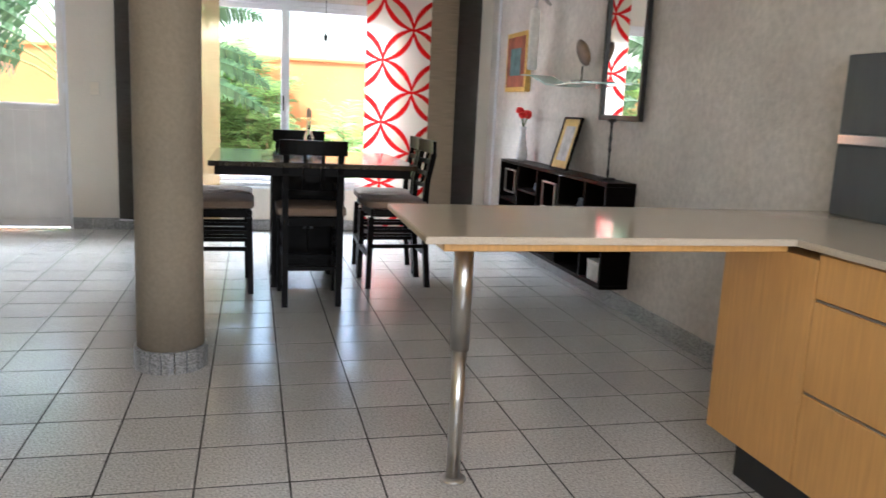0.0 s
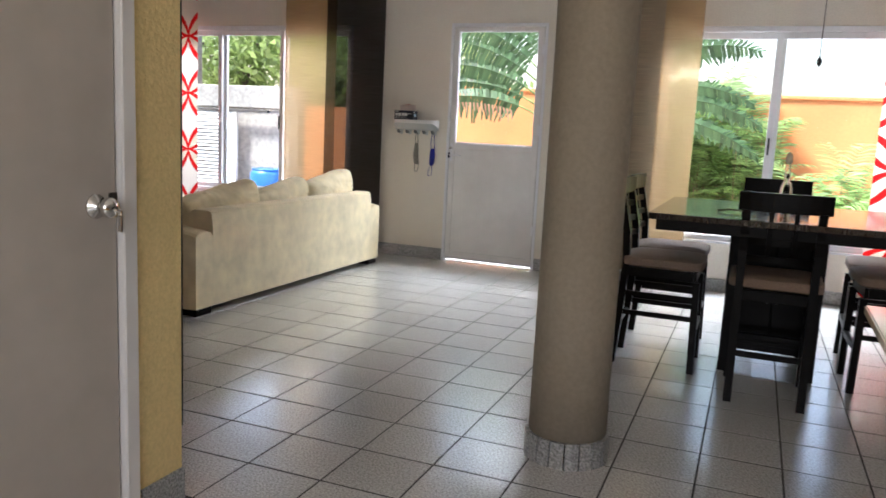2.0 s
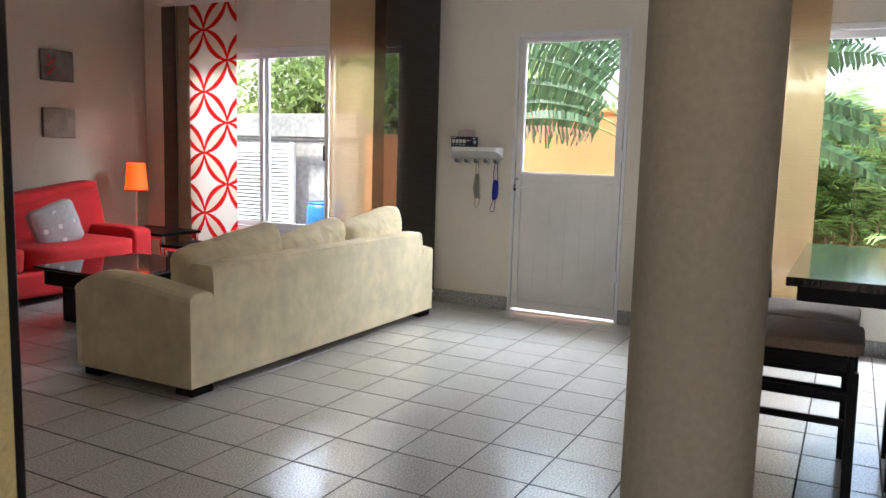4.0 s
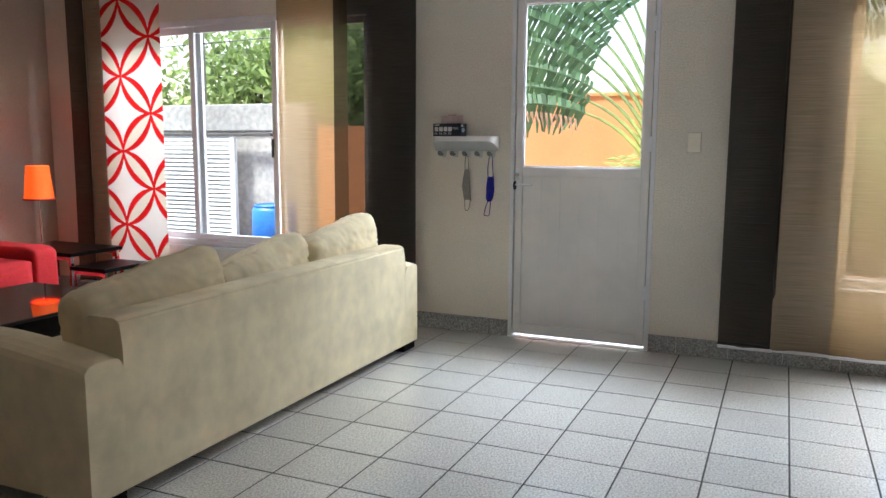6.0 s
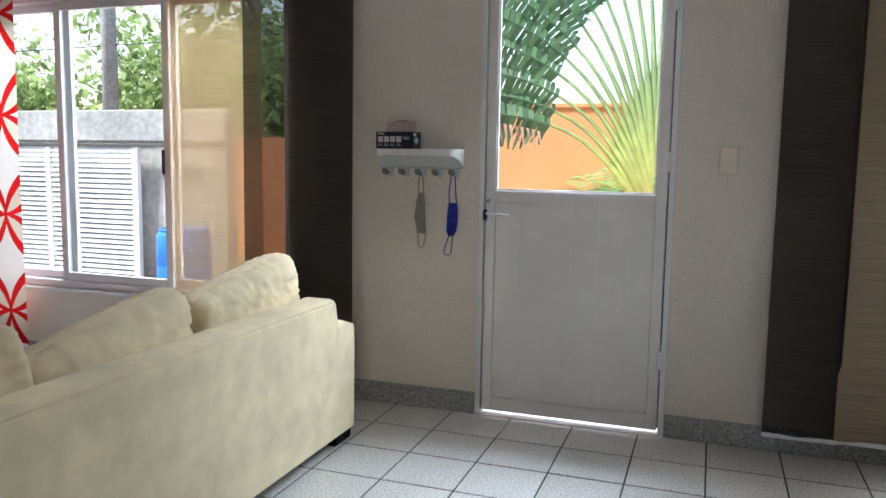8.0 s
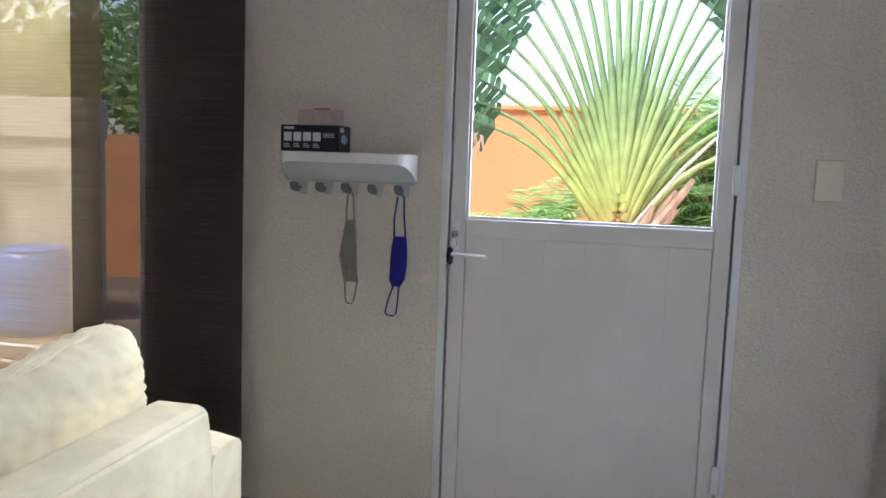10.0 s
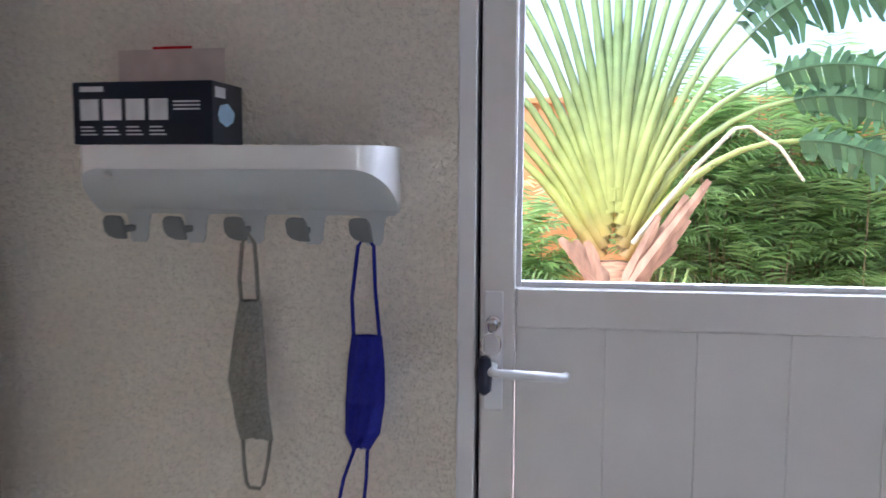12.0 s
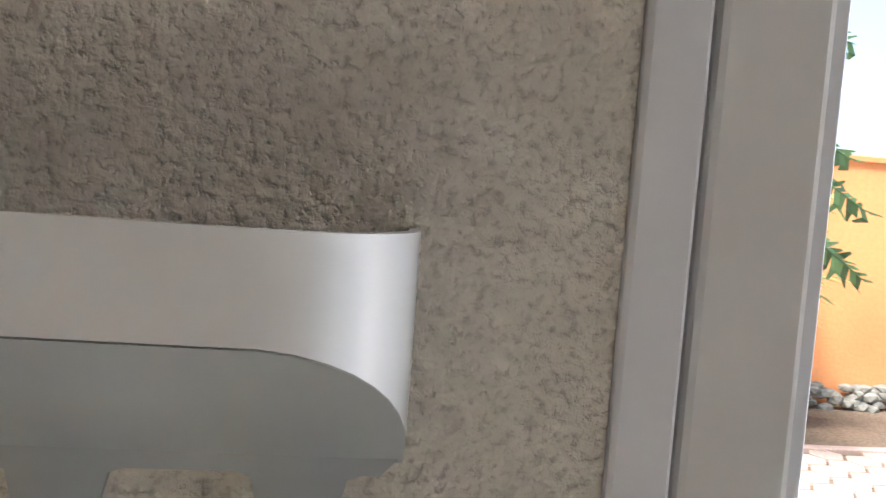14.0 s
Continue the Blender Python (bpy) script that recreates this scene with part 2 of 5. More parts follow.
# ---- windows ----
GLASS = bpy.data.materials.new("window_glass")
GLASS.use_nodes = True
gn = GLASS.node_tree
gb = gn.nodes["Principled BSDF"]
gb.inputs["Base Color"].default_value = (0.96, 0.99, 0.98, 1)
gb.inputs["Roughness"].default_value, gb.inputs["Transmission Weight"].default_value, gb.inputs["IOR"].default_value = 0.0, 1.0, 1.02


def bar_frame(x0, x1, z0, z1, y0, y1, w, bev=0.003):
    bm = bmesh.new()
    add_box(bm, x0, x0 + w, y0, y1, z0, z1, bev)
    add_box(bm, x1 - w, x1, y0, y1, z0, z1, bev)
    add_box(bm, x0 + w, x1 - w, y0 + 0.001, y1 - 0.001, z0, z0 + w, bev)
    add_box(bm, x0 + w, x1 - w, y0 + 0.001, y1 - 0.001, z1 - w, z1, bev)
    return bm


def sliding_window(name, label, opening, sashes):
    x0, x1, z0, z1 = opening
    w = thing(name, label, "window", kind="structure")
    part("window_frame", bar_frame(x0 + 0.002, x1 - 0.002, z0 + 0.002, z1 - 0.002, WALL_Y + 0.01, WALL_Y + 0.10, 0.045), ALU, w, "white aluminium frame")
    for k, (a, b) in enumerate(sashes):
        y = WALL_Y + (0.022 if k % 2 else 0.055)
        s = part("sash", bar_frame(a, b, z0 + 0.048, z1 - 0.048, y, y + 0.03, 0.05), ALU, w)
        pane = part("pane", box(a + 0.045, b - 0.045, y + 0.012, y + 0.017, z0 + 0.09, z1 - 0.09), GLASS, s, "clear glass")
        pane.visible_shadow = False
    part("sill", box(x0 - 0.01, x1 + 0.01, WALL_Y - 0.012, WALL_Y + 0.009, z0 - 0.02, z0 - 0.001, 0.003), ALU, w)
    return w


window_1 = sliding_window("window_1", "white aluminium sliding window behind panel curtains", LIVING, [(-5.5, -4.70), (-4.79, -3.965), (-3.99, -3.195)])
part("latch", box(-4.02, -4.005, WALL_Y + 0.006, WALL_Y + 0.022, 1.17, 1.31, 0.003), BLACK, window_1)
window_2 = sliding_window("window_2", "white aluminium sliding window beside the dining table", DINING, [(-0.17, 0.765), (0.685, 1.73)])
part("latch", box(0.70, 0.715, WALL_Y + 0.006, WALL_Y + 0.022, 1.17, 1.31, 0.003), BLACK, window_2)

# ---- entrance door: glazed above, ribbed panel below ----
door_1 = thing("door_1", "closed white aluminium entrance door, glazed in its upper half", "door", kind="structure")
dx0, dx1, dz1 = DOOR[0] + 0.0003, DOOR[1] - 0.0003, DOOR[3] - 0.002
bm = bmesh.new()
for a, b in ((dx0, dx0 + 0.026), (dx1 - 0.026, dx1)):
    add_box(bm, a, b, WALL_Y - 0.006, WALL_Y + 0.09, 0.004, dz1, 0.002)
add_box(bm, dx0 + 0.026, dx1 - 0.026, WALL_Y - 0.005, WALL_Y + 0.089, dz1 - 0.03, dz1, 0.002)
part("door_frame", bm, ALU, door_1)
lx0, lx1, lz0, lz1 = dx0 + 0.032, dx1 - 0.032, 0.022, dz1 - 0.035
bm = bmesh.new()
for a, b in ((lx0, lx0 + 0.05), (lx1 - 0.05, lx1)):
    add_box(bm, a, b, WALL_Y + 0.002, WALL_Y + 0.045, lz0, lz1, 0.004, 2)
for a, b in ((lz0, lz0 + 0.07), (1.075, 1.133), (lz1 - 0.035, lz1)):
    add_box(bm, lx0 + 0.0505, lx1 - 0.0505, WALL_Y + 0.003, WALL_Y + 0.044, a, b, 0.003)
leaf = part("door_leaf", bm, DOORWHITE, door_1)
n = 6
for k in range(n):
    a = lx0 + 0.051 + (lx1 - lx0 - 0.102) * k / n
    b = lx0 + 0.051 + (lx1 - lx0 - 0.102) * (k + 1) / n
    part("slat", box(a + 0.0001, b - 0.0001, WALL_Y + 0.012, WALL_Y + 0.030, lz0 + 0.071, 1.074, 0.0014), DOORWHITE, leaf)
part("back_sheet", box(lx0 + 0.051, lx1 - 0.051, WALL_Y + 0.031, WALL_Y + 0.036, lz0 + 0.071, 1.074), DOORWHITE, leaf)
SEAL = mat("black_rubber_seal", (0.012, 0.012, 0.013), 0.7)
bm = bmesh.new()
add_box(bm, dx0 + 0.0262, lx0 + 0.012, WALL_Y + 0.0465, WALL_Y + 0.06, 0.022, dz1 - 0.031)
add_box(bm, lx1 - 0.012, dx1 - 0.0262, WALL_Y + 0.0465, WALL_Y + 0.06, 0.022, dz1 - 0.031)
part("seal", bm, SEAL, door_1)
pane = part("pane", box(lx0 + 0.048, lx1 - 0.048, WALL_Y + 0.022, WALL_Y + 0.027, 1.13, lz1 - 0.03), GLASS, leaf, "clear glass")
pane.visible_shadow = False
bead = part("glazing_bead", bar_frame(lx0 + 0.0505, lx1 - 0.0505, 1.1335, lz1 - 0.0355, WALL_Y + 0.008, WALL_Y + 0.0215, 0.008, 0.001), ALU, leaf)
part("lock_plate", box(lx0 + 0.006, lx0 + 0.034, WALL_Y - 0.003, WALL_Y + 0.0015, 0.955, 1.128, 0.002), ALU, door_1)
cyl = lathe([(0.011, 0), (0.011, 0.012), (0.009, 0.014)], 16)
part("lock_cylinder", cyl, CHROME, door_1, m=pose(lx0 + 0.020, WALL_Y - 0.003, 1.083, 90))
handle = tube([(lx0 + 0.02, WALL_Y - 0.002, 1.02), (lx0 + 0.02, WALL_Y - 0.04, 1.02), (lx0 + 0.03, WALL_Y - 0.047, 1.02), (lx0 + 0.07, WALL_Y - 0.048, 1.019), (lx0 + 0.118, WALL_Y - 0.046, 1.017), (lx0 + 0.122, WALL_Y - 0.03, 1.015)], 0.0065, 10)
part("door_handle", handle, ALU, door_1, smooth=True)
for z in (0.32, 1.24, 1.95):
    part("hinge", box(lx1 - 0.012, lx1 + 0.016, WALL_Y - 0.014, WALL_Y - 0.0065, z, z + 0.09, 0.003), ALU, door_1)
part("threshold", box(dx0, dx1, WALL_Y - 0.02, WALL_Y + 0.1, 0.0005, 0.0035), ALU, door_1)

keys = thing("keys", "steel key with ring and dark fob in the door lock", "keys")
part("key", box(lx0 + 0.014, lx0 + 0.026, WALL_Y - 0.042, WALL_Y - 0.016, 1.076, 1.09, 0.002), CHROME, keys)
part("key_ring", tube([(lx0 + 0.018 + 0.014 * math.cos(a), WALL_Y - 0.034, 1.058 + 0.016 * math.sin(a)) for a in [2 * math.pi * i / 20 for i in range(21)]], 0.0011, 6), CHROME, keys)
part("fob", lathe([(0.003, 0), (0.010, 0.006), (0.012, 0.03), (0.009, 0.052), (0.003, 0.056)], 14, (lx0 + 0.009, WALL_Y - 0.03, 0.985)), mat("navy_fob", (0.01, 0.015, 0.04), 0.3), keys, smooth=True)

# ---- inner door in the yellow wall ----
door_2 = thing("door_2", "closed white painted inner door with a steel knob", "door", kind="structure")
bm = bmesh.new()
add_box(bm, -1.165, -1.012, 1.995, 2.048, 0.002, 2.138, 0.004)
add_box(bm, -1.165, -1.012, 1.132, 1.185, 0.002, 2.138, 0.004)
add_box(bm, -1.165, -1.013, 1.1855, 1.9945, 2.085, 2.138, 0.004)
part("door_frame", bm, DOORWHITE, door_2)
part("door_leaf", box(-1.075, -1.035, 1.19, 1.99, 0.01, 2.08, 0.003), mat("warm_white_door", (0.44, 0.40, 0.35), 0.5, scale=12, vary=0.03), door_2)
part("knob", lathe([(0.034, 0), (0.034, 0.006), (0.014, 0.012), (0.013, 0.03), (0.025, 0.036), (0.029, 0.05), (0.026, 0.062), (0.012, 0.067)], 24), CHROME, door_2, m=pose(-1.035, 1.915, 1.0, 0, 90, 0), smooth=True)
part("strike_plate", box(-1.034, -1.0305, 1.96, 1.99, 0.965, 1.035, 0.001), mat("dark_brass", (0.06, 0.05, 0.04), 0.4, 0.8), door_2)
knob_key = thing("keys", "small steel keys hanging in the knob of the inner door", "keys")
part("key", box(-0.968, -0.955, 1.926, 1.932, 0.935, 0.997, 0.001), CHROME, knob_key)
part("key", box(-0.967, -0.957, 1.935, 1.941, 0.93, 0.98, 0.001), STEEL, knob_key)

# black framed panel on the living side of the yellow wall
tagged(part("black_panel", box(-1.95, -1.05, 2.251, 2.285, 0.235, 2.55, 0.004), BLACK), "tall matt black panel fixed to the living room wall", "wall panel")

# light switch
switch = thing("light_switch", "cream plastic light switch on the plastered wall", "light switch")
CREAM = mat("cream_plastic", (0.76, 0.69, 0.57), 0.4, vary=0.03)
part("plate", box(-1.0085, -0.9335, WALL_Y - 0.016, WALL_Y, 1.235, 1.352, 0.004, 2), CREAM, switch)
part("rocker", box(-0.9845, -0.9575, WALL_Y - 0.021, WALL_Y - 0.0161, 1.284, 1.304, 0.001), CREAM, switch)
# thin dark sheet drawn as the shadow line round the plate
part("shadow_gap", box(-1.0098, -0.9322, WALL_Y - 0.003, WALL_Y, 1.2337, 1.3533), BASETILE, switch, "dark sheet standing for the plate's shadow")

# ---- panel curtains ----
def cloth(name, base, see=0.0, glow=0.3, weave=1.0, pattern=False, rough=0.9):
    m = bpy.data.materials.new(name)
    m.use_nodes = True
    nt = m.node_tree
    n, ln = nt.nodes, nt.links.new
    out = n["Material Output"]
    n.remove(n["Principled BSDF"])
    co = n.new("ShaderNodeTexCoord")
    mp = n.new("ShaderNodeMapping")
    mp.inputs["Scale"].default_value = (4, 4, 420)
    ln(co.outputs["Object"], mp.inputs["Vector"])
    th = n.new("ShaderNodeTexNoise")
    th.inputs["Scale"].default_value, th.inputs["Detail"].default_value = 1.0, 3
    ln(mp.outputs["Vector"], th.inputs["Vector"])
    r = n.new("ShaderNodeMapRange")
    r.inputs["From Min"].default_value, r.inputs["From Max"].default_value = 0.35, 0.65
    r.inputs["To Min"].default_value, r.inputs["To Max"].default_value = 1 - 0.22 * weave, 1 + 0.18 * weave
    ln(th.outputs["Fac"], r.inputs["Value"])
    hsv = n.new("ShaderNodeHueSaturation")
    hsv.inputs["Color"].default_value = (*base, 1)
    ln(r.outputs["Result"], hsv.inputs["Value"])
    colour = hsv.outputs["Color"]
    if pattern:
        h = 0.2975
        sep = n.new("ShaderNodeSeparateXYZ")
        ln(co.outputs["Object"], sep.inputs[0])
        def op(kind, a, b=None):
            k = n.new("ShaderNodeMath")
            k.operation = kind
            for i, v in enumerate((a, b)):
                if v is None:
                    continue
                if isinstance(v, (int, float)):
                    k.inputs[i].default_value = v
                else:
                    ln(v, k.inputs[i])
            return k.outputs[0]
        u = op("FLOORED_MODULO", op("DIVIDE", sep.outputs[0], h), 2.0)
        v = op("FLOORED_MODULO", op("DIVIDE", sep.outputs[2], h), 2.0)
        band = 0.0
        lens = 0.0
        for cu, cv in ((1, 0), (0, 1), (1, 2), (2, 1)):
            du, dv = op("SUBTRACT", u, cu), op("SUBTRACT", v, cv)
            d2 = op("ADD", op("MULTIPLY", du, du), op("MULTIPLY", dv, dv))
            d = op("SQRT", d2)
            s2 = op("ABSOLUTE", op("DIVIDE", op("MULTIPLY", op("MULTIPLY", du, dv), 2.0), op("ADD", d2, 1e-4)))
            w = op("ADD", op("MULTIPLY", s2, 0.125), 0.045)
            inside = op("LESS_THAN", d, 1.02)
            ring = op("MULTIPLY", inside, op("GREATER_THAN", d, op("SUBTRACT", 1.02, w)))
            band = op("MAXIMUM", band, ring)
            lens = op("ADD", lens, inside)
        mx = n.new("ShaderNodeMix")
        mx.data_type = "RGBA"
        ln(op("GREATER_THAN", lens, 1.5), mx.inputs["Factor"])
        ln(colour, mx.inputs[6])
        mx.inputs[7].default_value = (0.66, 0.58, 0.44, 1)
        mx2 = n.new("ShaderNodeMix")
        mx2.data_type = "RGBA"
        ln(band, mx2.inputs["Factor"])
        ln(mx.outputs[2], mx2.inputs[6])
        mx2.inputs[7].default_value = (0.58, 0.012, 0.012, 1)
        colour = mx2.outputs[2]
    bp = n.new("ShaderNodeBump")
    bp.inputs["Strength"].default_value, bp.inputs["Distance"].default_value = 0.5, 0.001
    ln(th.outputs["Fac"], bp.inputs["Height"])
    df, tl = n.new("ShaderNodeBsdfDiffuse"), n.new("ShaderNodeBsdfTranslucent")
    ln(colour, df.inputs["Color"]), ln(colour, tl.inputs["Color"]), ln(bp.outputs["Normal"], df.inputs["Normal"])
    m1 = n.new("ShaderNodeMixShader")
    m1.inputs[0].default_value = glow
    ln(df.outputs[0], m1.inputs[1]), ln(tl.outputs[0], m1.inputs[2])
    last = m1.outputs[0]
    if see:
        tr = n.new("ShaderNodeBsdfTransparent")
        tr.inputs["Color"].default_value = (*[min(1, 0.45 + c) for c in base], 1)
        m2 = n.new("ShaderNodeMixShader")
        sm = n.new("ShaderNodeMath")
        sm.operation = "MULTIPLY"
        sm.inputs[1].default_value = see
        ln(r.outputs["Result"], sm.inputs[0])
        ln(sm.outputs[0], m2.inputs[0])
        ln(last, m2.inputs[1]), ln(tr.outputs[0], m2.inputs[2])
        last = m2.outputs[0]
    ln(last, out.inputs["Surface"])
    return m


BEIGE_CLOTH = cloth("beige_open_weave", (0.45, 0.31, 0.16), 0.34, 0.22)
DARK_CLOTH = cloth("charcoal_open_weave", (0.022, 0.019, 0.018), 0.36, 0.15)
TAUPE_CLOTH = cloth("taupe_woven", (0.26, 0.205, 0.14), 0.0, 0.12)
RED_CLOTH = cloth("white_cloth_with_red_rings", (0.72, 0.665, 0.585), 0.0, 0.34, 0.15, True)


def panel_curtain(label, material, x0, x1, y, z0, z1, lattice_x=0.0, lattice_z=0.0):
    """A hanging flat cloth panel with a weight bar; the cloth bends a little."""
    c = thing("panel_curtain", label, "curtain", group="panel curtains")
    bm = bmesh.new()
    nx, nz = 10, 30
    grid = []
    ph = random.random() * 6
    for j in range(nz + 1):
        row = []
        for i in range(nx + 1):
            u, v = i / nx, j / nz
            bend = 0.010 * math.sin(u * 5 + ph) * (1 - 0.5 * v) + 0.004 * math.sin(v * 6 + ph)
            row.append(bm.verts.new((x0 + (x1 - x0) * u - lattice_x, bend, z0 + (z1 - z0) * v - lattice_z)))
        grid.append(row)
    for j in range(nz):
        for i in range(nx):
            bm.faces.new((grid[j][i], grid[j][i + 1], grid[j + 1][i + 1], grid[j + 1][i]))
    part("cloth", bm, material, c, m=pose(lattice_x, y, lattice_z), smooth=True)
    part("weight_bar", box(x0, x1, y - 0.007, y + 0.007, z0 - 0.014, z0 + 0.004, 0.003), ALU, c)
    part("top_batten", box(x0, x1, y - 0.008, y + 0.008, z1, z1 + 0.02, 0.003), ALU, c)
    return c


TOP = 2.645
panel_curtain("sheer charcoal panel curtain hanging beside the window", DARK_CLOTH, -5.94, -5.745, 7.09, 0.11, TOP)
panel_curtain("taupe woven panel curtain hanging beside the window", TAUPE_CLOTH, -5.765, -5.56, 7.115, 0.11, TOP)
panel_curtain("white panel curtain with red interlocking rings", RED_CLOTH, -5.574, -4.958, 7.09, 0.11, TOP, -5.376, 0.613)
panel_curtain("sheer beige woven panel curtain in front of the window", BEIGE_CLOTH, -3.885, -3.295, 7.115, 0.11, TOP)
panel_curtain("sheer charcoal panel curtain beside the hook rack", DARK_CLOTH, -3.39, -2.755, 7.085, 0.11, TOP)
panel_curtain("charcoal panel curtain near the entrance door", DARK_CLOTH, -0.775, -0.478, 7.09, 0.11, TOP)
panel_curtain("taupe woven panel curtain near the entrance door", TAUPE_CLOTH, -0.49, -0.175, 7.11, 0.11, TOP)
panel_curtain("sheer beige woven panel curtain at the dining window", BEIGE_CLOTH, -0.185, 0.125, 7.09, 0.11, TOP)
panel_curtain("white panel curtain with red interlocking rings", RED_CLOTH, 1.474, 2.112, 7.09, 0.06, TOP, 1.64, 1.10)
panel_curtain("taupe woven panel curtain at the dining window", TAUPE_CLOTH, 2.10, 2.39, 7.11, 0.08, TOP)
panel_curtain("charcoal panel curtain at the dining corner", DARK_CLOTH, 2.38, 2.613, 7.09, 0.08, TOP)

for label, x0, x1 in (("slim white curtain track above the living room window", -6.0, -2.74), ("slim white curtain track above the dining window", -0.8, 2.65)):
    rail = thing("curtain_track", label, "curtain track")
    part("rail", box(x0, x1, 7.055, 7.135, TOP + 0.021, TOP + 0.035, 0.003), ALU, rail)
    k = 0
    while x0 + 0.3 + k * 0.75 < x1:
        a = x0 + 0.3 + k * 0.75
        part("bracket", box(a, a + 0.02, 7.09, WALL_Y, TOP + 0.036, TOP + 0.06, 0.002), ALU, rail)
        k += 1

# ---- living room ----
def cushion(w, d, h, n=14, puff=0.35, seed=0, wrinkle=0.006):
    """A pillow-like block, w by d by h round the origin, fuller in its middle, with slight folds."""
    bm = bmesh.new()
    bmesh.ops.create_cube(bm, size=1.0)
    bmesh.ops.subdivide_edges(bm, edges=bm.edges[:], cuts=n, use_grid_fill=True)
    for v in bm.verts:
        p = v.co.copy() * 2
        q = Vector([math.copysign(abs(a) ** 1.0, a) for a in p])
        # rounded box
        r = 0.26
        inner = Vector([max(-1 + r, min(1 - r, a)) for a in q])
        off = q - inner
        if off.length > 1e-6:
            q = inner + off.normalized() * min(r, max(abs(a) for a in off))
        edge = (1 - min(1, abs(p.x)) ** 4) * (1 - min(1, abs(p.z)) ** 4)
        y = q.y * (1 - puff + puff * edge)
        co = Vector((q.x * w / 2, y * d / 2, q.z * h / 2))
        f = noise.noise(co * 9 + Vector((seed, seed * 2, 0))) + 0.5 * noise.noise(co * 22 + Vector((seed, 0, 0)))
        v.co = co + co.normalized() * wrinkle * f
    return bm


def pillow_block(w, d, h, seed=0, n=46):
    """A stuffed cushion with pinched, puckered edges and soft folds."""
    bm = bmesh.new()
    bmesh.ops.create_cube(bm, size=1.0)
    bmesh.ops.subdivide_edges(bm, edges=bm.edges[:], cuts=n, use_grid_fill=True)
    for v in bm.verts:
        x, y, z = v.co * 2
        ex, ez = 1 - abs(x) ** 12.0, 1 - abs(z) ** 4.5
        full_ = max(0.0, ez) ** 0.42 * (0.62 + 0.38 * max(0.0, ex) ** 0.5)
        pucker = 1 + 0.13 * noise.noise(Vector((x * 11 + seed, z * 3, seed))) * (abs(z) ** 2.5) + 0.10 * noise.noise(Vector((x * 3, z * 14, seed + 5))) * (abs(x) ** 3)
        thick = d / 2 * (0.22 + 0.78 * full_) * pucker
        fold = 0.014 * noise.noise(Vector((x * 3.0 + seed * 7, z * 2.2, y))) + 0.006 * noise.noise(Vector((x * 9 + z * 4 + seed, z * 5, y * 2)))
        crease = max(0.0, 1 - 5 * abs(noise.noise(Vector((x * 4.5 + z * 2 + seed * 3, z * 2.0 - x, seed)))))
        fold -= 0.0015 * crease * abs(z) ** 0.7
        sag = 0.007 * noise.noise(Vector((x * 2.3 + seed, 4, seed)))
        v.co = Vector((x * w / 2 * (1 - 0.035 * abs(z) ** 7), y * thick + fold * (1 if y > 0 else -1) * abs(y), z * h / 2 * (1 - 0.05 * abs(x) ** 9) + (sag + 0.006 * noise.noise(Vector((x * 12, seed, y * 3)))) * (z > 0)))
    return bm


SX, SY0, SY1 = -2.545, 4.145, 6.685
sofa = thing("sofa", "long cream microsuede three-seat sofa with loose back cushions", "sofa")
ARM = 0.17


def soft_box(x0, x1, y0, y1, z0, z1, r, seg=4):
    return box(x0, x1, y0, y1, z0, z1, r, seg)


part("back_frame", extrude_profile([(SX, 0.05), (SX, 0.56), (SX - 0.010, 0.645), (SX - 0.022, 0.660), (SX - 0.04, 0.667), (SX - 0.15, 0.667), (SX - 0.175, 0.655), (SX - 0.19, 0.62), (SX - 0.22, 0.05)], "y", SY0 + ARM + 0.0005, SY1 - ARM - 0.0005), SOFA, sofa)
part("back_seam", tube([(SX - 0.017, SY0 + ARM + 0.004, 0.6565), (SX - 0.017, (SY0 + SY1) / 2, 0.658), (SX - 0.017, SY1 - ARM - 0.004, 0.6565)], 0.0028, 5), SOFA, sofa)
for y0, y1, outer in ((SY0, SY0 + ARM, -1), (SY1 - ARM, SY1, 1)):
    # the arm swells a little before its front and is softly rounded along the top
    ring = [(y0, 0.05), (y0, 0.3), (y0, 0.495), (y0 + 0.006, 0.519), (y0 + 0.020, 0.535), (y0 + 0.05, 0.545), (y1 - 0.05, 0.545), (y1 - 0.020, 0.537), (y1 - 0.006, 0.520), (y1, 0.495), (y1, 0.05)]
    bm = bmesh.new()
    loops = []
    for i in range(17):
        u = i / 16
        rise = 0.050 * math.sin(math.pi * min(1, u * 0.78)) ** 1.3 - 0.05 * max(0, u - 0.8) / 0.2 * (u > 0.8)
        inset = 0.006 if i == 0 else (0.012 if i == 16 else 0)
        loops.append([bm.verts.new((SX - 0.88 * u - (0 if i else 0.0), y + (inset if y == y0 and outer < 0 else -inset if y == y1 and outer > 0 else 0), z - (inset if z > 0.5 else 0) + (rise if z > 0.4 else 0))) for y, z in ring])
    for p0, p1 in zip(loops, loops[1:]):
        for q in range(len(ring)):
            bm.faces.new((p0[q], p0[(q + 1) % len(ring)], p1[(q + 1) % len(ring)], p1[q]))
    bm.faces.new(loops[0])
    bm.faces.new(loops[-1][::-1])
    bmesh.ops.recalc_face_normals(bm, faces=bm.faces[:])
    part("arm", bm, SOFA, sofa, smooth=False)
part("seat_base", soft_box(SX - 0.84, SX - 0.222, SY0 + ARM + 0.004, SY1 - ARM - 0.004, 0.05, 0.27, 0.02), SOFA, sofa)
third = (SY1 - SY0 - 2 * ARM - 0.02) / 3
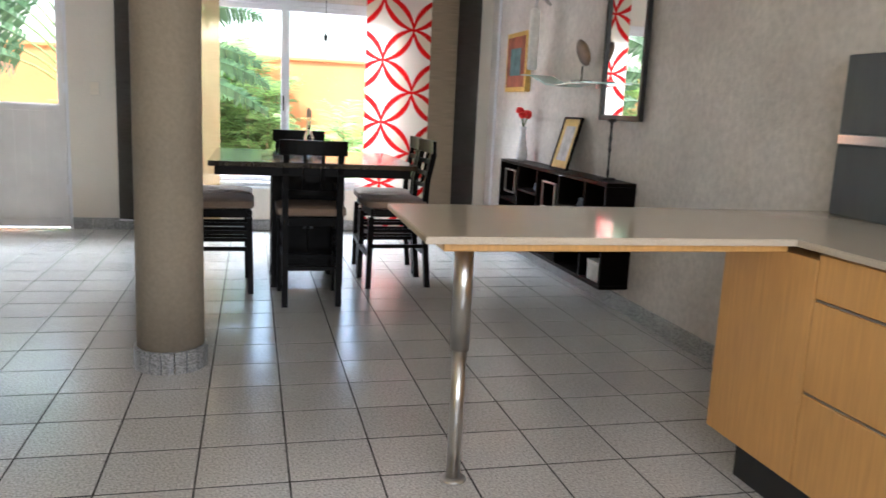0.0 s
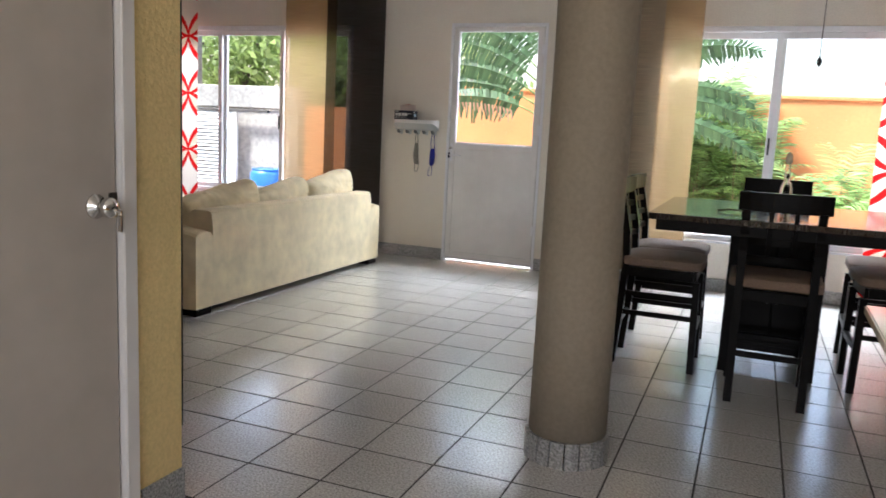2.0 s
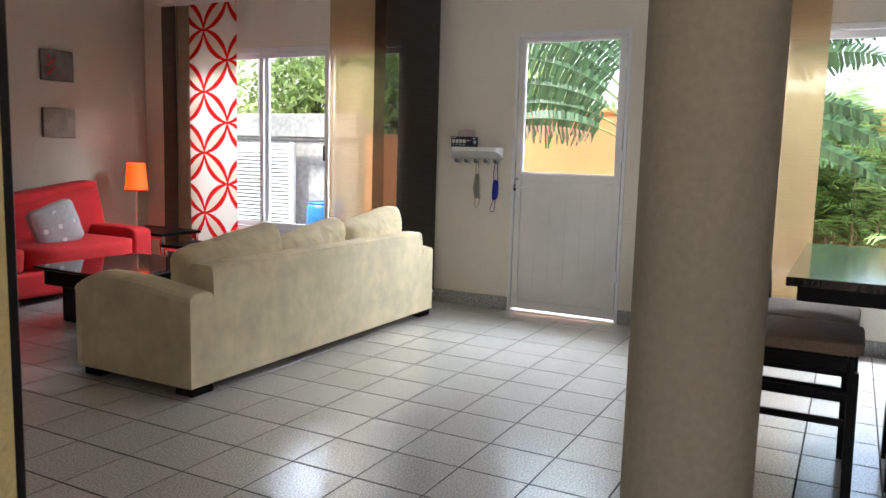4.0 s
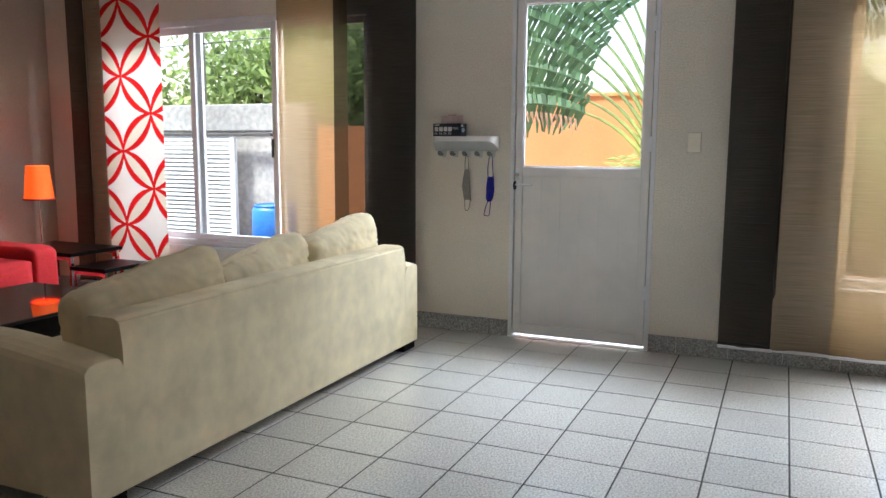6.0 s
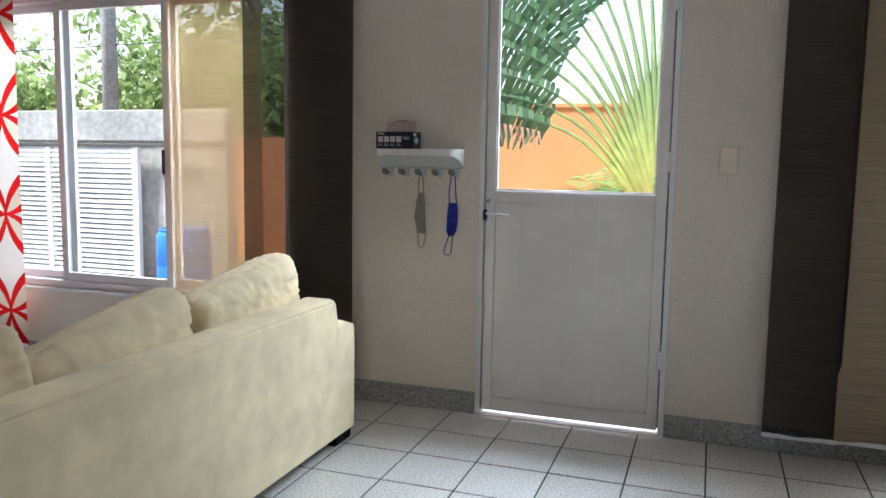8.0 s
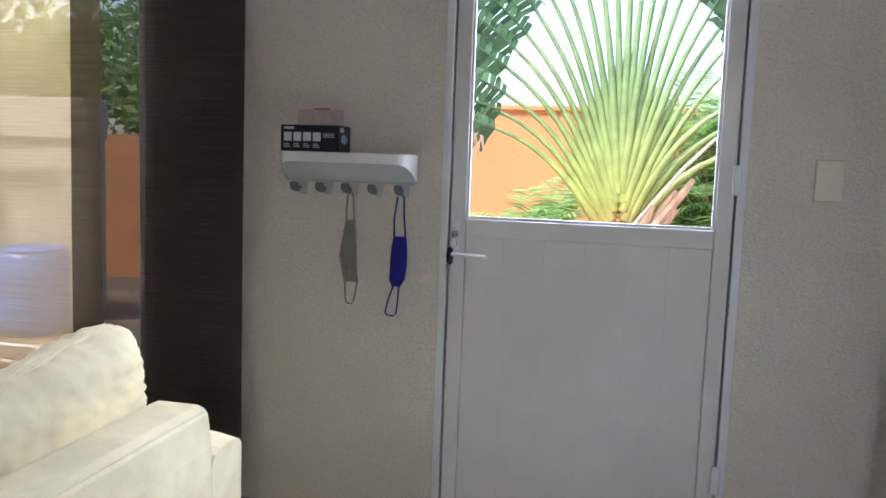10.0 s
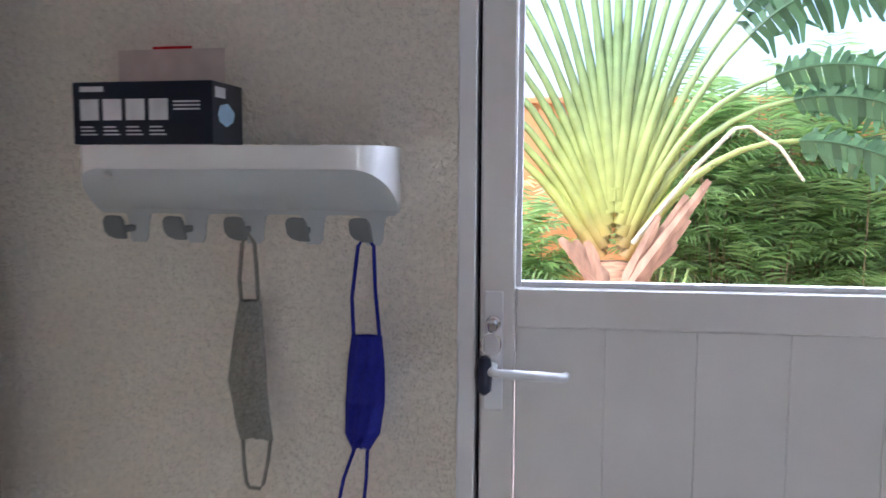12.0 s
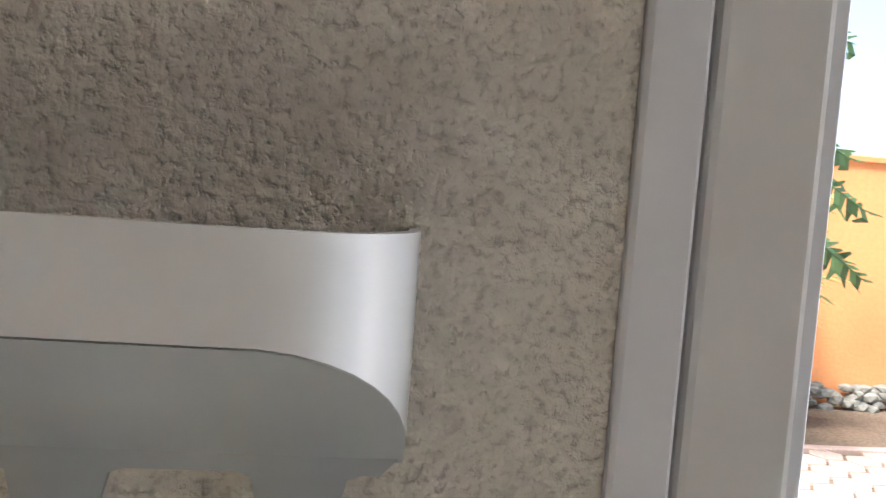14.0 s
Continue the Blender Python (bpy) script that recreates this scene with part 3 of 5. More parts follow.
for k in range(3):
    yc = SY0 + ARM + 0.01 + third * (k + 0.5)
    part("seat_cushion", soft_box(SX - 0.88, SX - 0.225, yc - third / 2 + 0.004, yc + third / 2 - 0.004, 0.275, 0.42, 0.04), SOFA, sofa)
    m = pose(SX - 0.30, (4.755, 5.48, 6.225)[k], (0.566, 0.556, 0.602)[k], (1.0, 1.5, 2.0)[k], -9, 90 + (-3, 2, 1)[k])
    part("back_cushion", pillow_block((0.73, 0.71, 0.70)[k], 0.20, 0.42, seed=k * 3 + 1), SOFA, sofa, m=m, smooth=True)
for y in (SY0 + 0.02, SY1 - 0.17):
    for xx in (SX - 0.13, SX - 0.83):
        part("foot", box(xx, xx + 0.12, y, y + 0.15, 0.0, 0.052, 0.004), BLACKWOOD, sofa, "dark wooden block foot")

# coffee table: black, with a dark glass top
coffee = thing("coffee_table", "low black wooden coffee table with a glossy glass top", "coffee table")
GLOSS = mat("dark_glass_top", (0.012, 0.010, 0.010), 0.05, vary=0.05, spec=0.8)
part("tabletop", box(-4.75, -3.87, 4.80, 5.70, 0.385, 0.405, 0.004), GLOSS, coffee, "dark glass top")
part("apron", box(-4.70, -3.92, 4.85, 5.65, 0.27, 0.384, 0.004), BLACKWOOD, coffee)
part("pedestal", box(-4.62, -4.0, 4.93, 5.57, 0.0, 0.269, 0.006), BLACKWOOD, coffee)

# red sofa along the west wall
red_sofa = thing("red_sofa", "red fabric sofa with padded back against the wall", "sofa")
part("seat_base", box(-6.15, -5.25, 4.1, 6.2, 0.06, 0.26, 0.03, 3), RED, red_sofa)
for k in range(2):
    part("seat_cushion", cushion(1.02, 0.88, 0.20, seed=k + 20, puff=0.15), RED, red_sofa, m=pose(-5.66, 4.63 + k * 1.03, 0.35, 0, 0, 90), smooth=True)
    part("back_cushion", cushion(1.08, 0.26, 0.46, seed=k + 30), RED, red_sofa, m=pose(-6.0, 4.70 + k * 1.09, 0.56, 0, -12, 90), smooth=True)
    part("headrest", cushion(1.08, 0.22, 0.26, seed=k + 40, puff=0.2), RED, red_sofa, m=pose(-6.05, 4.70 + k * 1.09, 0.735, 0, -8, 90), smooth=True)
for y in (4.0, 6.25):
    part("arm", cushion(0.86, 0.24, 0.42, seed=int(y * 7), puff=0.1), RED, red_sofa, m=pose(-5.73, y, 0.32), smooth=True)
for y in (3.95, 6.0):
    for xx in (-6.1, -5.3):
        part("foot", box(xx, xx + 0.06, y, y + 0.06, 0.0, 0.062), BLACKWOOD, red_sofa)
PILLOW = mat("silver_grey_satin", (0.42, 0.42, 0.44), 0.55, scale=40, vary=0.1)
pillow = thing("throw_pillow", "grey satin throw pillow with white dots on the red sofa", "pillow")
part("cover", cushion(0.38, 0.15, 0.36, seed=5), PILLOW, pillow, m=pose(-5.55, 5.56, 0.58, 0, -20, 80), smooth=True)
WHITE = mat("white_print", (0.8, 0.8, 0.8), 0.5)
for i in range(3):
    for j in range(3):
        part("dot", lathe([(0.022, 0), (0.020, 0.004)], 12), WHITE, pillow, m=pose(-5.55, 5.56, 0.58, 0, -20, 80) @ pose(-0.12 + 0.12 * i, -0.079 + 0.012 * (abs(i - 1) + abs(j - 1)), -0.12 + 0.12 * j, 90))


# nesting side tables: black tops on chromed frames
def side_table(x0, x1, y0, y1, h, label):
    t = thing("side_table", label, "side table", group="nesting side tables")
    part("tabletop", box(x0, x1, y0, y1, h - 0.03, h, 0.003), BLACKWOOD, t)
    for y in (y0 + 0.02, y1 - 0.045):
        bm = bmesh.new()
        add_box(bm, x0 + 0.02, x0 + 0.045, y, y + 0.025, 0.0, h - 0.031)
        add_box(bm, x1 - 0.045, x1 - 0.02, y, y + 0.025, 0.0, h - 0.031)
        add_box(bm, x0 + 0.045, x1 - 0.045, y, y + 0.025, h - 0.058, h - 0.031)
        part("leg_frame", bm, CHROME, t, "square chromed frame")
    return t


side_table(-6.05, -5.30, 6.45, 6.95, 0.455, "taller black side table on a chromed frame under the lamp")
side_table(-5.28, -4.93, 6.42, 6.86, 0.365, "lower black side table on a chromed frame")

SHADE = bpy.data.materials.new("orange_paper_shade")
SHADE.use_nodes = True
sb = SHADE.node_tree.nodes["Principled BSDF"]
sb.inputs["Base Color"].default_value = (0.85, 0.16, 0.02, 1)
sb.inputs["Roughness"].default_value = 0.8
sb.inputs["Emission Color"].default_value, sb.inputs["Emission Strength"].default_value = (1.0, 0.10, 0.008, 1), 0.42
lamp = thing("table_lamp", "lit orange table lamp on a thin steel stem", "lamp")
LX, LY = -5.93, 6.72
part("base", lathe([(0.075, 0), (0.075, 0.008), (0.012, 0.016)], 28, (LX, LY, 0.456)), CHROME, lamp)
part("stem", tube([(LX, LY, 0.47), (LX, LY, 0.86)], 0.006), CHROME, lamp)
bm = lathe([(0.112, 0.82), (0.085, 1.09)], 28, (LX, LY, 0))
bmesh.ops.delete(bm, geom=[f for f in bm.faces if len(f.verts) > 4], context="FACES")
part("shade", bm, SHADE, lamp, "orange paper shade", smooth=True)
part("shade_rim", tube([(LX + 0.113 * math.cos(a), LY + 0.113 * math.sin(a), 0.825) for a in [2 * math.pi * i / 28 for i in range(29)]], 0.007, 6), RED, lamp)
bulb = new("lamp_bulb", bpy.data.lights.new("lamp_bulb", "POINT"))
bulb.data.energy, bulb.data.color, bulb.data.shadow_soft_size = 1.6, (1.0, 0.42, 0.12), 0.04
bulb.location = (LX, LY, 0.96)

# two small canvases on the west wall
for z0, z1, label, base in ((1.84, 2.12, "small dark canvas with red flowers on the wall", (0.09, 0.08, 0.07)), (1.32, 1.59, "small canvas in muted brown and grey tones", (0.17, 0.14, 0.11))):
    c = thing("painting", label, "painting", group="small canvases")
    part("canvas", box(WEST, WEST + 0.03, 6.0, 6.33, z0, z1, 0.003), mat("painted_canvas", base, 0.7, scale=7, vary=0.5, stain=0.4, stain_scale=6), c)
    if base[0] < 0.1:
        for k in range(7):
            part("flower", lathe([(0.016, 0), (0.010, 0.004)], 8), RED, c, m=pose(WEST + 0.03, 6.07 + 0.03 * (k % 3), z0 + 0.07 + 0.025 * k, 0, 90, 0))

# ---- dining place ----
table = thing("dining_table", "tall dark-stained dining table on a cabinet pedestal", "table")
TABLETOP = mat("polished_espresso_top", (0.02, 0.014, 0.012), 0.10, scale=20, vary=0.25, spec=0.6, stretch=(6, 1, 1))
part("tabletop", box(0.165, 1.42, 4.21, 5.46, 0.868, 0.90, 0.004, 2), TABLETOP, table)
bm = bmesh.new()
add_box(bm, 0.20, 1.385, 4.245, 4.27, 0.815, 0.867, 0.002)
add_box(bm, 0.20, 1.385, 5.40, 5.425, 0.815, 0.867, 0.002)
add_box(bm, 0.20, 0.225, 4.2705, 5.3995, 0.815, 0.867, 0.002)
add_box(bm, 1.36, 1.385, 4.2705, 5.3995, 0.815, 0.867, 0.002)
part("apron", bm, BLACKWOOD, table)
for px in (0.545, 0.955):
    for py in (4.77, 5.17):
        part("pedestal_post", box(px, px + 0.075, py, py + 0.075, 0.0, 0.866, 0.004), BLACKWOOD, table)
part("pedestal_body", box(0.575, 1.0, 4.80, 5.215, 0.13, 0.86, 0.003), BLACKWOOD, table)
for k in range(2):
    d = part("pedestal_door", box(0.625 + 0.165 * k, 0.785 + 0.165 * k, 4.785, 4.7985, 0.17, 0.80, 0.003), BLACKWOOD, table)
    part("knob", lathe([(0.006, 0), (0.006, 0.012), (0.012, 0.016), (0.010, 0.024)], 12), BLACK, d, m=pose(0.765 + 0.045 * k, 4.785, 0.42, 90))

# one chair, built facing +y round its seat's middle, then copied
chair = thing("dining_chair", "dark-stained counter-height dining chair with lattice back and taupe seat", "chair", group="chairs round the table")


def post(x, pts, r=0.019):
    bm = bmesh.new()
    rings = []
    for y, z in pts:
        rings.append([bm.verts.new((x + a, y + b, z)) for a, b in ((-r, -r), (r, -r), (r, r), (-r, r))])
    for p, q in zip(rings, rings[1:]):
        for i in range(4):
            bm.faces.new((p[i], p[(i + 1) % 4], q[(i + 1) % 4], q[i]))
    bm.faces.new(rings[0][::-1])
    bm.faces.new(rings[-1])
    return bm


def bow(x0, x1, y, z0, z1, t, sag=0.022, n=8):
    """A rail bowed backwards between two posts."""
    bm = bmesh.new()
    cols = []
    for i in range(n + 1):
        u = i / n
        yy = y - sag * (1 - (2 * u - 1) ** 2)
        xx = x0 + (x1 - x0) * u
        cols.append([bm.verts.new((xx, yy + a, z)) for a, z in ((-t / 2, z0), (t / 2, z0), (t / 2, z1), (-t / 2, z1))])
    for p, q in zip(cols, cols[1:]):
        for i in range(4):
            bm.faces.new((p[i], q[i], q[(i + 1) % 4], p[(i + 1) % 4]))
    bm.faces.new(cols[0])
    bm.faces.new(cols[-1][::-1])
    return bm


for s in (-1, 1):
    part("leg", post(s * 0.165, [(-0.235, 0), (-0.21, 0.3), (-0.195, 0.58), (-0.205, 0.75), (-0.245, 0.95)]), BLACKWOOD, chair)
    part("leg", post(s * 0.18, [(0.195, 0), (0.185, 0.505)], 0.018), BLACKWOOD, chair)
    part("side_stretcher", extrude_profile([(-0.19, 0.395), (-0.19, 0.42), (0.17, 0.42), (0.17, 0.395)], "x", s * 0.172 - 0.008, s * 0.172 + 0.008), BLACKWOOD, chair)
    part("side_stretcher", extrude_profile([(-0.20, 0.285), (-0.20, 0.312), (0.17, 0.312), (0.17, 0.285)], "x", s * 0.172 - 0.008, s * 0.172 + 0.008), BLACKWOOD, chair)
part("front_stretcher", box(-0.162, 0.162, 0.18, 0.205, 0.22, 0.255, 0.003), BLACKWOOD, chair)
part("back_stretcher", box(-0.146, 0.146, -0.222, -0.205, 0.225, 0.255, 0.003), BLACKWOOD, chair)
bm = bmesh.new()
add_box(bm, -0.185, 0.185, 0.165, 0.185, 0.505, 0.558, 0.002)
add_box(bm, -0.145, 0.145, -0.205, -0.185, 0.505, 0.558, 0.002)
for s in (-1, 1):
    add_box(bm, s * 0.175 - 0.01, s * 0.175 + 0.01, -0.184, 0.164, 0.505, 0.558, 0.002)
part("seat_frame", bm, BLACKWOOD, chair)
part("seat", cushion(0.43, 0.075, 0.43, n=10, puff=0.3, seed=3, wrinkle=0.003), SEAT, chair, "taupe upholstered seat", m=pose(0, 0.0, 0.592, 90), smooth=True)
part("top_rail", bow(-0.205, 0.205, -0.24, 0.945, 1.035, 0.024), BLACKWOOD, chair)
for z, y in ((0.885, -0.228), (0.80, -0.214), (0.715, -0.204)):
    part("back_rail", bow(-0.148, 0.148, y, z - 0.016, z + 0.016, 0.016), BLACKWOOD, chair)
for x in (-0.055, 0.055):
    part("back_slat", post(x, [(-0.222, 0.732), (-0.238, 0.80), (-0.262, 0.945)], 0.011), BLACKWOOD, chair)
chair.matrix_basis = pose(0.78, 4.485, 0)
for x, y, turn in ((0.215, 4.79, -90), (0.20, 5.27, -92), (1.39, 4.90, 92), (1.40, 5.37, 88), (0.78, 5.60, 180)):
    copy_thing(chair, pose(x, y, 0, 0, 0, turn))

# on the table
CLEAR = bpy.data.materials.new("clear_glass")
CLEAR.use_nodes = True
cb = CLEAR.node_tree.nodes["Principled BSDF"]
cb.inputs["Roughness"].default_value, cb.inputs["Transmission Weight"].default_value, cb.inputs["IOR"].default_value = 0.02, 1.0, 1.3
bottle = thing("glass_bottle", "slim clear glass bottle with a pale stopper on the table", "bottle")
part("bottle_body", lathe([(0.034, 0), (0.036, 0.01), (0.036, 0.12), (0.016, 0.17), (0.013, 0.25), (0.016, 0.26)], 20, (0.80, 5.02, 0.901)), CLEAR, bottle, smooth=True)
part("stopper", lathe([(0.012, 0.255), (0.018, 0.27), (0.016, 0.30), (0.006, 0.32)], 14, (0.80, 5.02, 0.901)), mat("pale_wood_stopper", (0.62, 0.55, 0.42), 0.6), bottle, smooth=True)
pull = thing("pull_chain", "thin dark pull chain with a small bob hanging over the table", "pull chain")
part("chain", tube([(0.865, 4.55, HIGH - 0.001), (0.866, 4.55, 2.2), (0.865, 4.55, 1.69)], 0.0022, 5), BLACK, pull)
part("bob", lathe([(0.003, 0.0), (0.011, 0.012), (0.013, 0.028), (0.005, 0.045), (0.003, 0.05)], 12, (0.865, 4.55, 1.642)), BLACK, pull, smooth=True)
LEAF = mat("green_leaf", (0.06, 0.13, 0.025), 0.5, scale=6, vary=0.25, per_object=0.2)
TWIG = mat("brown_twig", (0.10, 0.07, 0.04), 0.8)
sprig = thing("leafy_sprig", "dark twig with a few green leaves lying on the table", "plant")
part("twig", tube([(0.47, 4.55, 0.908), (0.53, 4.6, 0.915), (0.60, 4.58, 0.91), (0.66, 4.63, 0.93), (0.70, 4.65, 0.95)], 0.004, 6), TWIG, sprig)
for k in range(6):
    a = k * 1.1
    bm = bmesh.new()
    v = [bm.verts.new(p) for p in ((0, 0, 0), (0.03, 0.018, 0.006), (0.07, 0.0, 0.0), (0.03, -0.018, 0.006))]
    bm.faces.new(v)
    part("leaf", bm, LEAF, sprig, m=pose(0.55 + 0.028 * k, 4.59 + 0.008 * k, 0.92 + 0.006 * k, 20 * math.sin(a), -15, 57 * a))

# ---- along the grey wall ----
ORANGEY = mat("ochre_frame_paint", (0.62, 0.40, 0.09), 0.5, scale=14, vary=0.2)
shelf = thing("wall_shelf", "long black wall-hung shelf unit with open compartments", "shelf")
fx, y0, y1, z0, z1 = 2.565, 3.92, 6.07, 0.165, 0.85
W2 = EAST - 0.001
for a, b in ((z1 - 0.025, z1), (z0, z0 + 0.025)):
    part("board", box(fx, W2, y0, y1, a, b, 0.002), BLACKWOOD, shelf)
for y in (y0, y1 - 0.025):
    part("end_panel", box(fx, W2, y, y + 0.025, z0 + 0.0255, z1 - 0.0255, 0.002), BLACKWOOD, shelf)
part("back_panel", box(W2 - 0.008, W2, y0 + 0.026, y1 - 0.026, z0 + 0.0255, z1 - 0.0255), BLACKWOOD, shelf)
for y in (4.25, 4.70, 5.15, 5.60):
    part("divider", box(fx + 0.004, W2 - 0.009, y, y + 0.022, z0 + 0.0255, z1 - 0.0255, 0.002), BLACKWOOD, shelf)
for y, z in ((3.946, 0.42), (4.273, 0.60), (4.723, 0.45), (5.173, 0.62), (5.623, 0.5)):
    part("inner_shelf", box(fx + 0.004, W2 - 0.009, y, y + (0.30 if y < 4 else 0.42), z, z + 0.02, 0.002), BLACKWOOD, shelf)
for y, z in ((4.73, 0.56), (5.63, 0.58)):
    part("door", bar_frame(0, 0.26, 0, 0.2, 0, 0.014, 0.012, 0.001), STEEL, shelf, "small door with a light metal edge", m=pose(fx - 0.002, y + 0.3, z, 0, 0, -90))

boxes_white = thing("storage_box", "small white cardboard box in the shelf's lowest row", "box")
part("carton", box(2.59, 2.70, 4.01, 4.17, 0.192, 0.30, 0.003), mat("white_card", (0.7, 0.68, 0.64), 0.7), boxes_white)
part("lid", box(2.587, 2.703, 4.007, 4.173, 0.3005, 0.325, 0.003), mat("white_card_lid", (0.74, 0.72, 0.68), 0.7), boxes_white)
jar = thing("ceramic_bowl", "small white ceramic bowl in a shelf compartment", "bowl")
part("bowl", lathe([(0.03, 0), (0.05, 0.02), (0.055, 0.06), (0.048, 0.06), (0.04, 0.02), (0.0, 0.015)], 20, (2.66, 4.95, 0.472)), mat("white_ceramic", (0.72, 0.7, 0.66), 0.25), jar, smooth=True)
for k, (y, h, base) in enumerate(((4.40, 0.10, (0.6, 0.56, 0.5)), (4.50, 0.07, (0.25, 0.3, 0.36)), (5.30, 0.09, (0.55, 0.5, 0.42)), (5.38, 0.06, (0.2, 0.24, 0.3)))):
    o = thing("trinket", "small ceramic ornament in a shelf compartment", "ornament", group="shelf trinkets")
    part("figure", lathe([(0.025, 0), (0.03, h * 0.3), (0.018, h * 0.7), (0.022, h * 0.9), (0.006, h)], 14, (2.66, y, 0.621 if y < 5 else 0.641)), mat("glazed_ornament", base, 0.35, vary=0.2), o, smooth=True)

photo = thing("picture_frame", "framed print with ochre mat leaning against the wall", "picture frame")
pm = pose(2.63, 4.89, 0.8545, 15, 0, 90)
part("frame", bar_frame(-0.16, 0.16, 0.0, 0.40, -0.01, 0.012, 0.014), BLACKWOOD, photo, m=pm)
part("mat_board", bar_frame(-0.146, 0.146, 0.014, 0.386, 0.0, 0.004, 0.055, 0.0005), ORANGEY, photo, m=pm)
part("print", box(-0.092, 0.092, 0.001, 0.003, 0.068, 0.332), mat("grey_print", (0.42, 0.40, 0.38), 0.5, scale=12, vary=0.3, stain=0.3, stain_scale=9), photo, m=pm)

vase = thing("flower_vase", "slim white vase with red artificial flowers", "vase")
vx, vy = 2.66, 5.80
part("vase_body", lathe([(0.035, 0), (0.05, 0.03), (0.045, 0.09), (0.025, 0.18), (0.022, 0.26), (0.03, 0.29)], 22, (vx, vy, 0.8505)), mat("white_vase_glaze", (0.66, 0.66, 0.66), 0.2), vase, smooth=True)
for k in range(5):
    a = k * 1.3
    fxx, fyy, fz = vx + 0.035 * math.cos(a), vy + 0.05 * math.sin(a), 1.225 + 0.02 * (k % 3)
    st = part("stem", tube([(vx, vy, 1.12), (fxx, fyy, fz)], 0.003, 6), LEAF, vase)
    bm = bmesh.new()
    bmesh.ops.create_icosphere(bm, subdivisions=2, radius=0.036)
    for v in bm.verts:
        v.co *= 1 + 0.35 * noise.noise(v.co * 60 + Vector((k, 0, 0)))
        v.co.z *= 0.75
    part("flower", bm, mat("red_petals", (0.75, 0.015, 0.01), 0.6, vary=0.2) if k == 0 else bpy.data.materials["red_petals"], st, m=pose(fxx, fyy, fz + 0.01))
candle = thing("candle_holder", "tall thin black metal candle holder on a square base", "candle holder")
part("base", box(2.62, 2.70, 4.08, 4.16, 0.8505, 0.868, 0.003), BLACK, candle)
part("stem", lathe([(0.006, 0.868), (0.011, 0.90), (0.006, 0.94), (0.008, 1.02), (0.012, 1.05), (0.007, 1.08), (0.012, 1.12), (0.007, 1.15), (0.010, 1.22)], 12, (2.66, 4.12, 0)), BLACK, candle, smooth=True)
part("cup", lathe([(0.012, 1.22), (0.026, 1.23), (0.028, 1.245)], 16, (2.66, 4.12, 0)), BLACK, candle)

mirror = thing("wall_mirror", "tall wall mirror in a flat black frame", "mirror")
mm = pose(EAST - 0.011, 4.19, 0, 0, 0, -91.6)
MIRROR = mat("mirror_silver", (0.86, 0.88, 0.87), 0.01, 1.0, vary=0.0, stain=0.0)
part("frame", bar_frame(-0.31, 0.31, 1.235, 2.42, -0.03, 0.0, 0.034), BLACK, mirror, m=mm)
part("mirror_glass", box(-0.2755, 0.2755, -0.014, -0.009, 1.2695, 2.3855), MIRROR, mirror, m=mm)
art = thing("painting", "abstract painting in teal and rust with deep ochre edges", "painting")
part("canvas", box(EAST - 0.05, EAST - 0.001, 6.0, 6.55, 1.44, 1.96, 0.003), ORANGEY, art)
part("picture", box(EAST - 0.054, EAST - 0.0505, 6.04, 6.51, 1.48, 1.92), mat("rust_paint", (0.30, 0.07, 0.03), 0.6, scale=8, vary=0.4, stain=0.3), art)
part("inset", box(EAST - 0.058, EAST - 0.0545, 6.14, 6.41, 1.58, 1.82), mat("teal_paint", (0.10, 0.19, 0.20), 0.6, scale=10, vary=0.4), art)
FROST = mat("sea_green_glass", (0.42, 0.60, 0.54), 0.08, vary=0.05, spec=0.7)
gshelf = thing("glass_shelf", "wavy sea-green glass wall shelf", "shelf")
prof = [(4.42, 1.475), (4.72, 1.475), (4.95, 1.46), (5.15, 1.475), (5.5, 1.55), (5.72, 1.56)]
bm = bmesh.new()
lo = [[bm.verts.new((x, y, z + dz)) for y, z in prof] for x, dz in ((EAST - 0.19, 0), (EAST - 0.001, 0), (EAST - 0.001, 0.01), (EAST - 0.19, 0.01))]
for i in range(4):
    for j in range(len(prof) - 1):
        bm.faces.new((lo[i][j], lo[i][j + 1], lo[(i + 1) % 4][j + 1], lo[(i + 1) % 4][j]))
for j in (0, len(prof) - 1):
    bm.faces.new([lo[i][j] for i in range(4)])
part("glass_plate", bm, FROST, gshelf)
for y in (4.55, 5.6):
    part("bracket", box(EAST - 0.03, EAST - 0.001, y, y + 0.03, 1.445 if y < 5 else 1.53, 1.474 if y < 5 else 1.548, 0.002), CHROME, gshelf)
ring = new("ring_sculpture")
tagged(ring, "round brown and cream sculpture on a thin stand", "sculpture")
part("base", box(EAST - 0.15, EAST - 0.05, 4.60, 4.76, 1.4855, 1.50, 0.003), BLACK, ring)
part("stand", tube([(EAST - 0.10, 4.68, 1.50), (EAST - 0.10, 4.68, 1.60)], 0.006), BLACK, ring)
bm = lathe([(0.05, -0.02), (0.085, -0.012), (0.097, 0.0), (0.085, 0.012), (0.05, 0.02)], 28)
part("disc", bm, mat("brown_cream_wood", (0.13, 0.085, 0.05), 0.4, scale=3, vary=0.6, stain=0.4, stain_scale=6), ring, m=pose(EAST - 0.10, 4.68, 1.69, 0, 70, 0) , smooth=True)
sconce = thing("wall_lamp", "arched steel wall lamp with a long white paper shade", "lamp")
part("arm", tube([(EAST - 0.002, 5.62, 2.12), (EAST - 0.06, 5.64, 2.17), (EAST - 0.13, 5.60, 2.17), (EAST - 0.16, 5.55, 2.08)], 0.012, 8), STEEL, sconce, smooth=True)
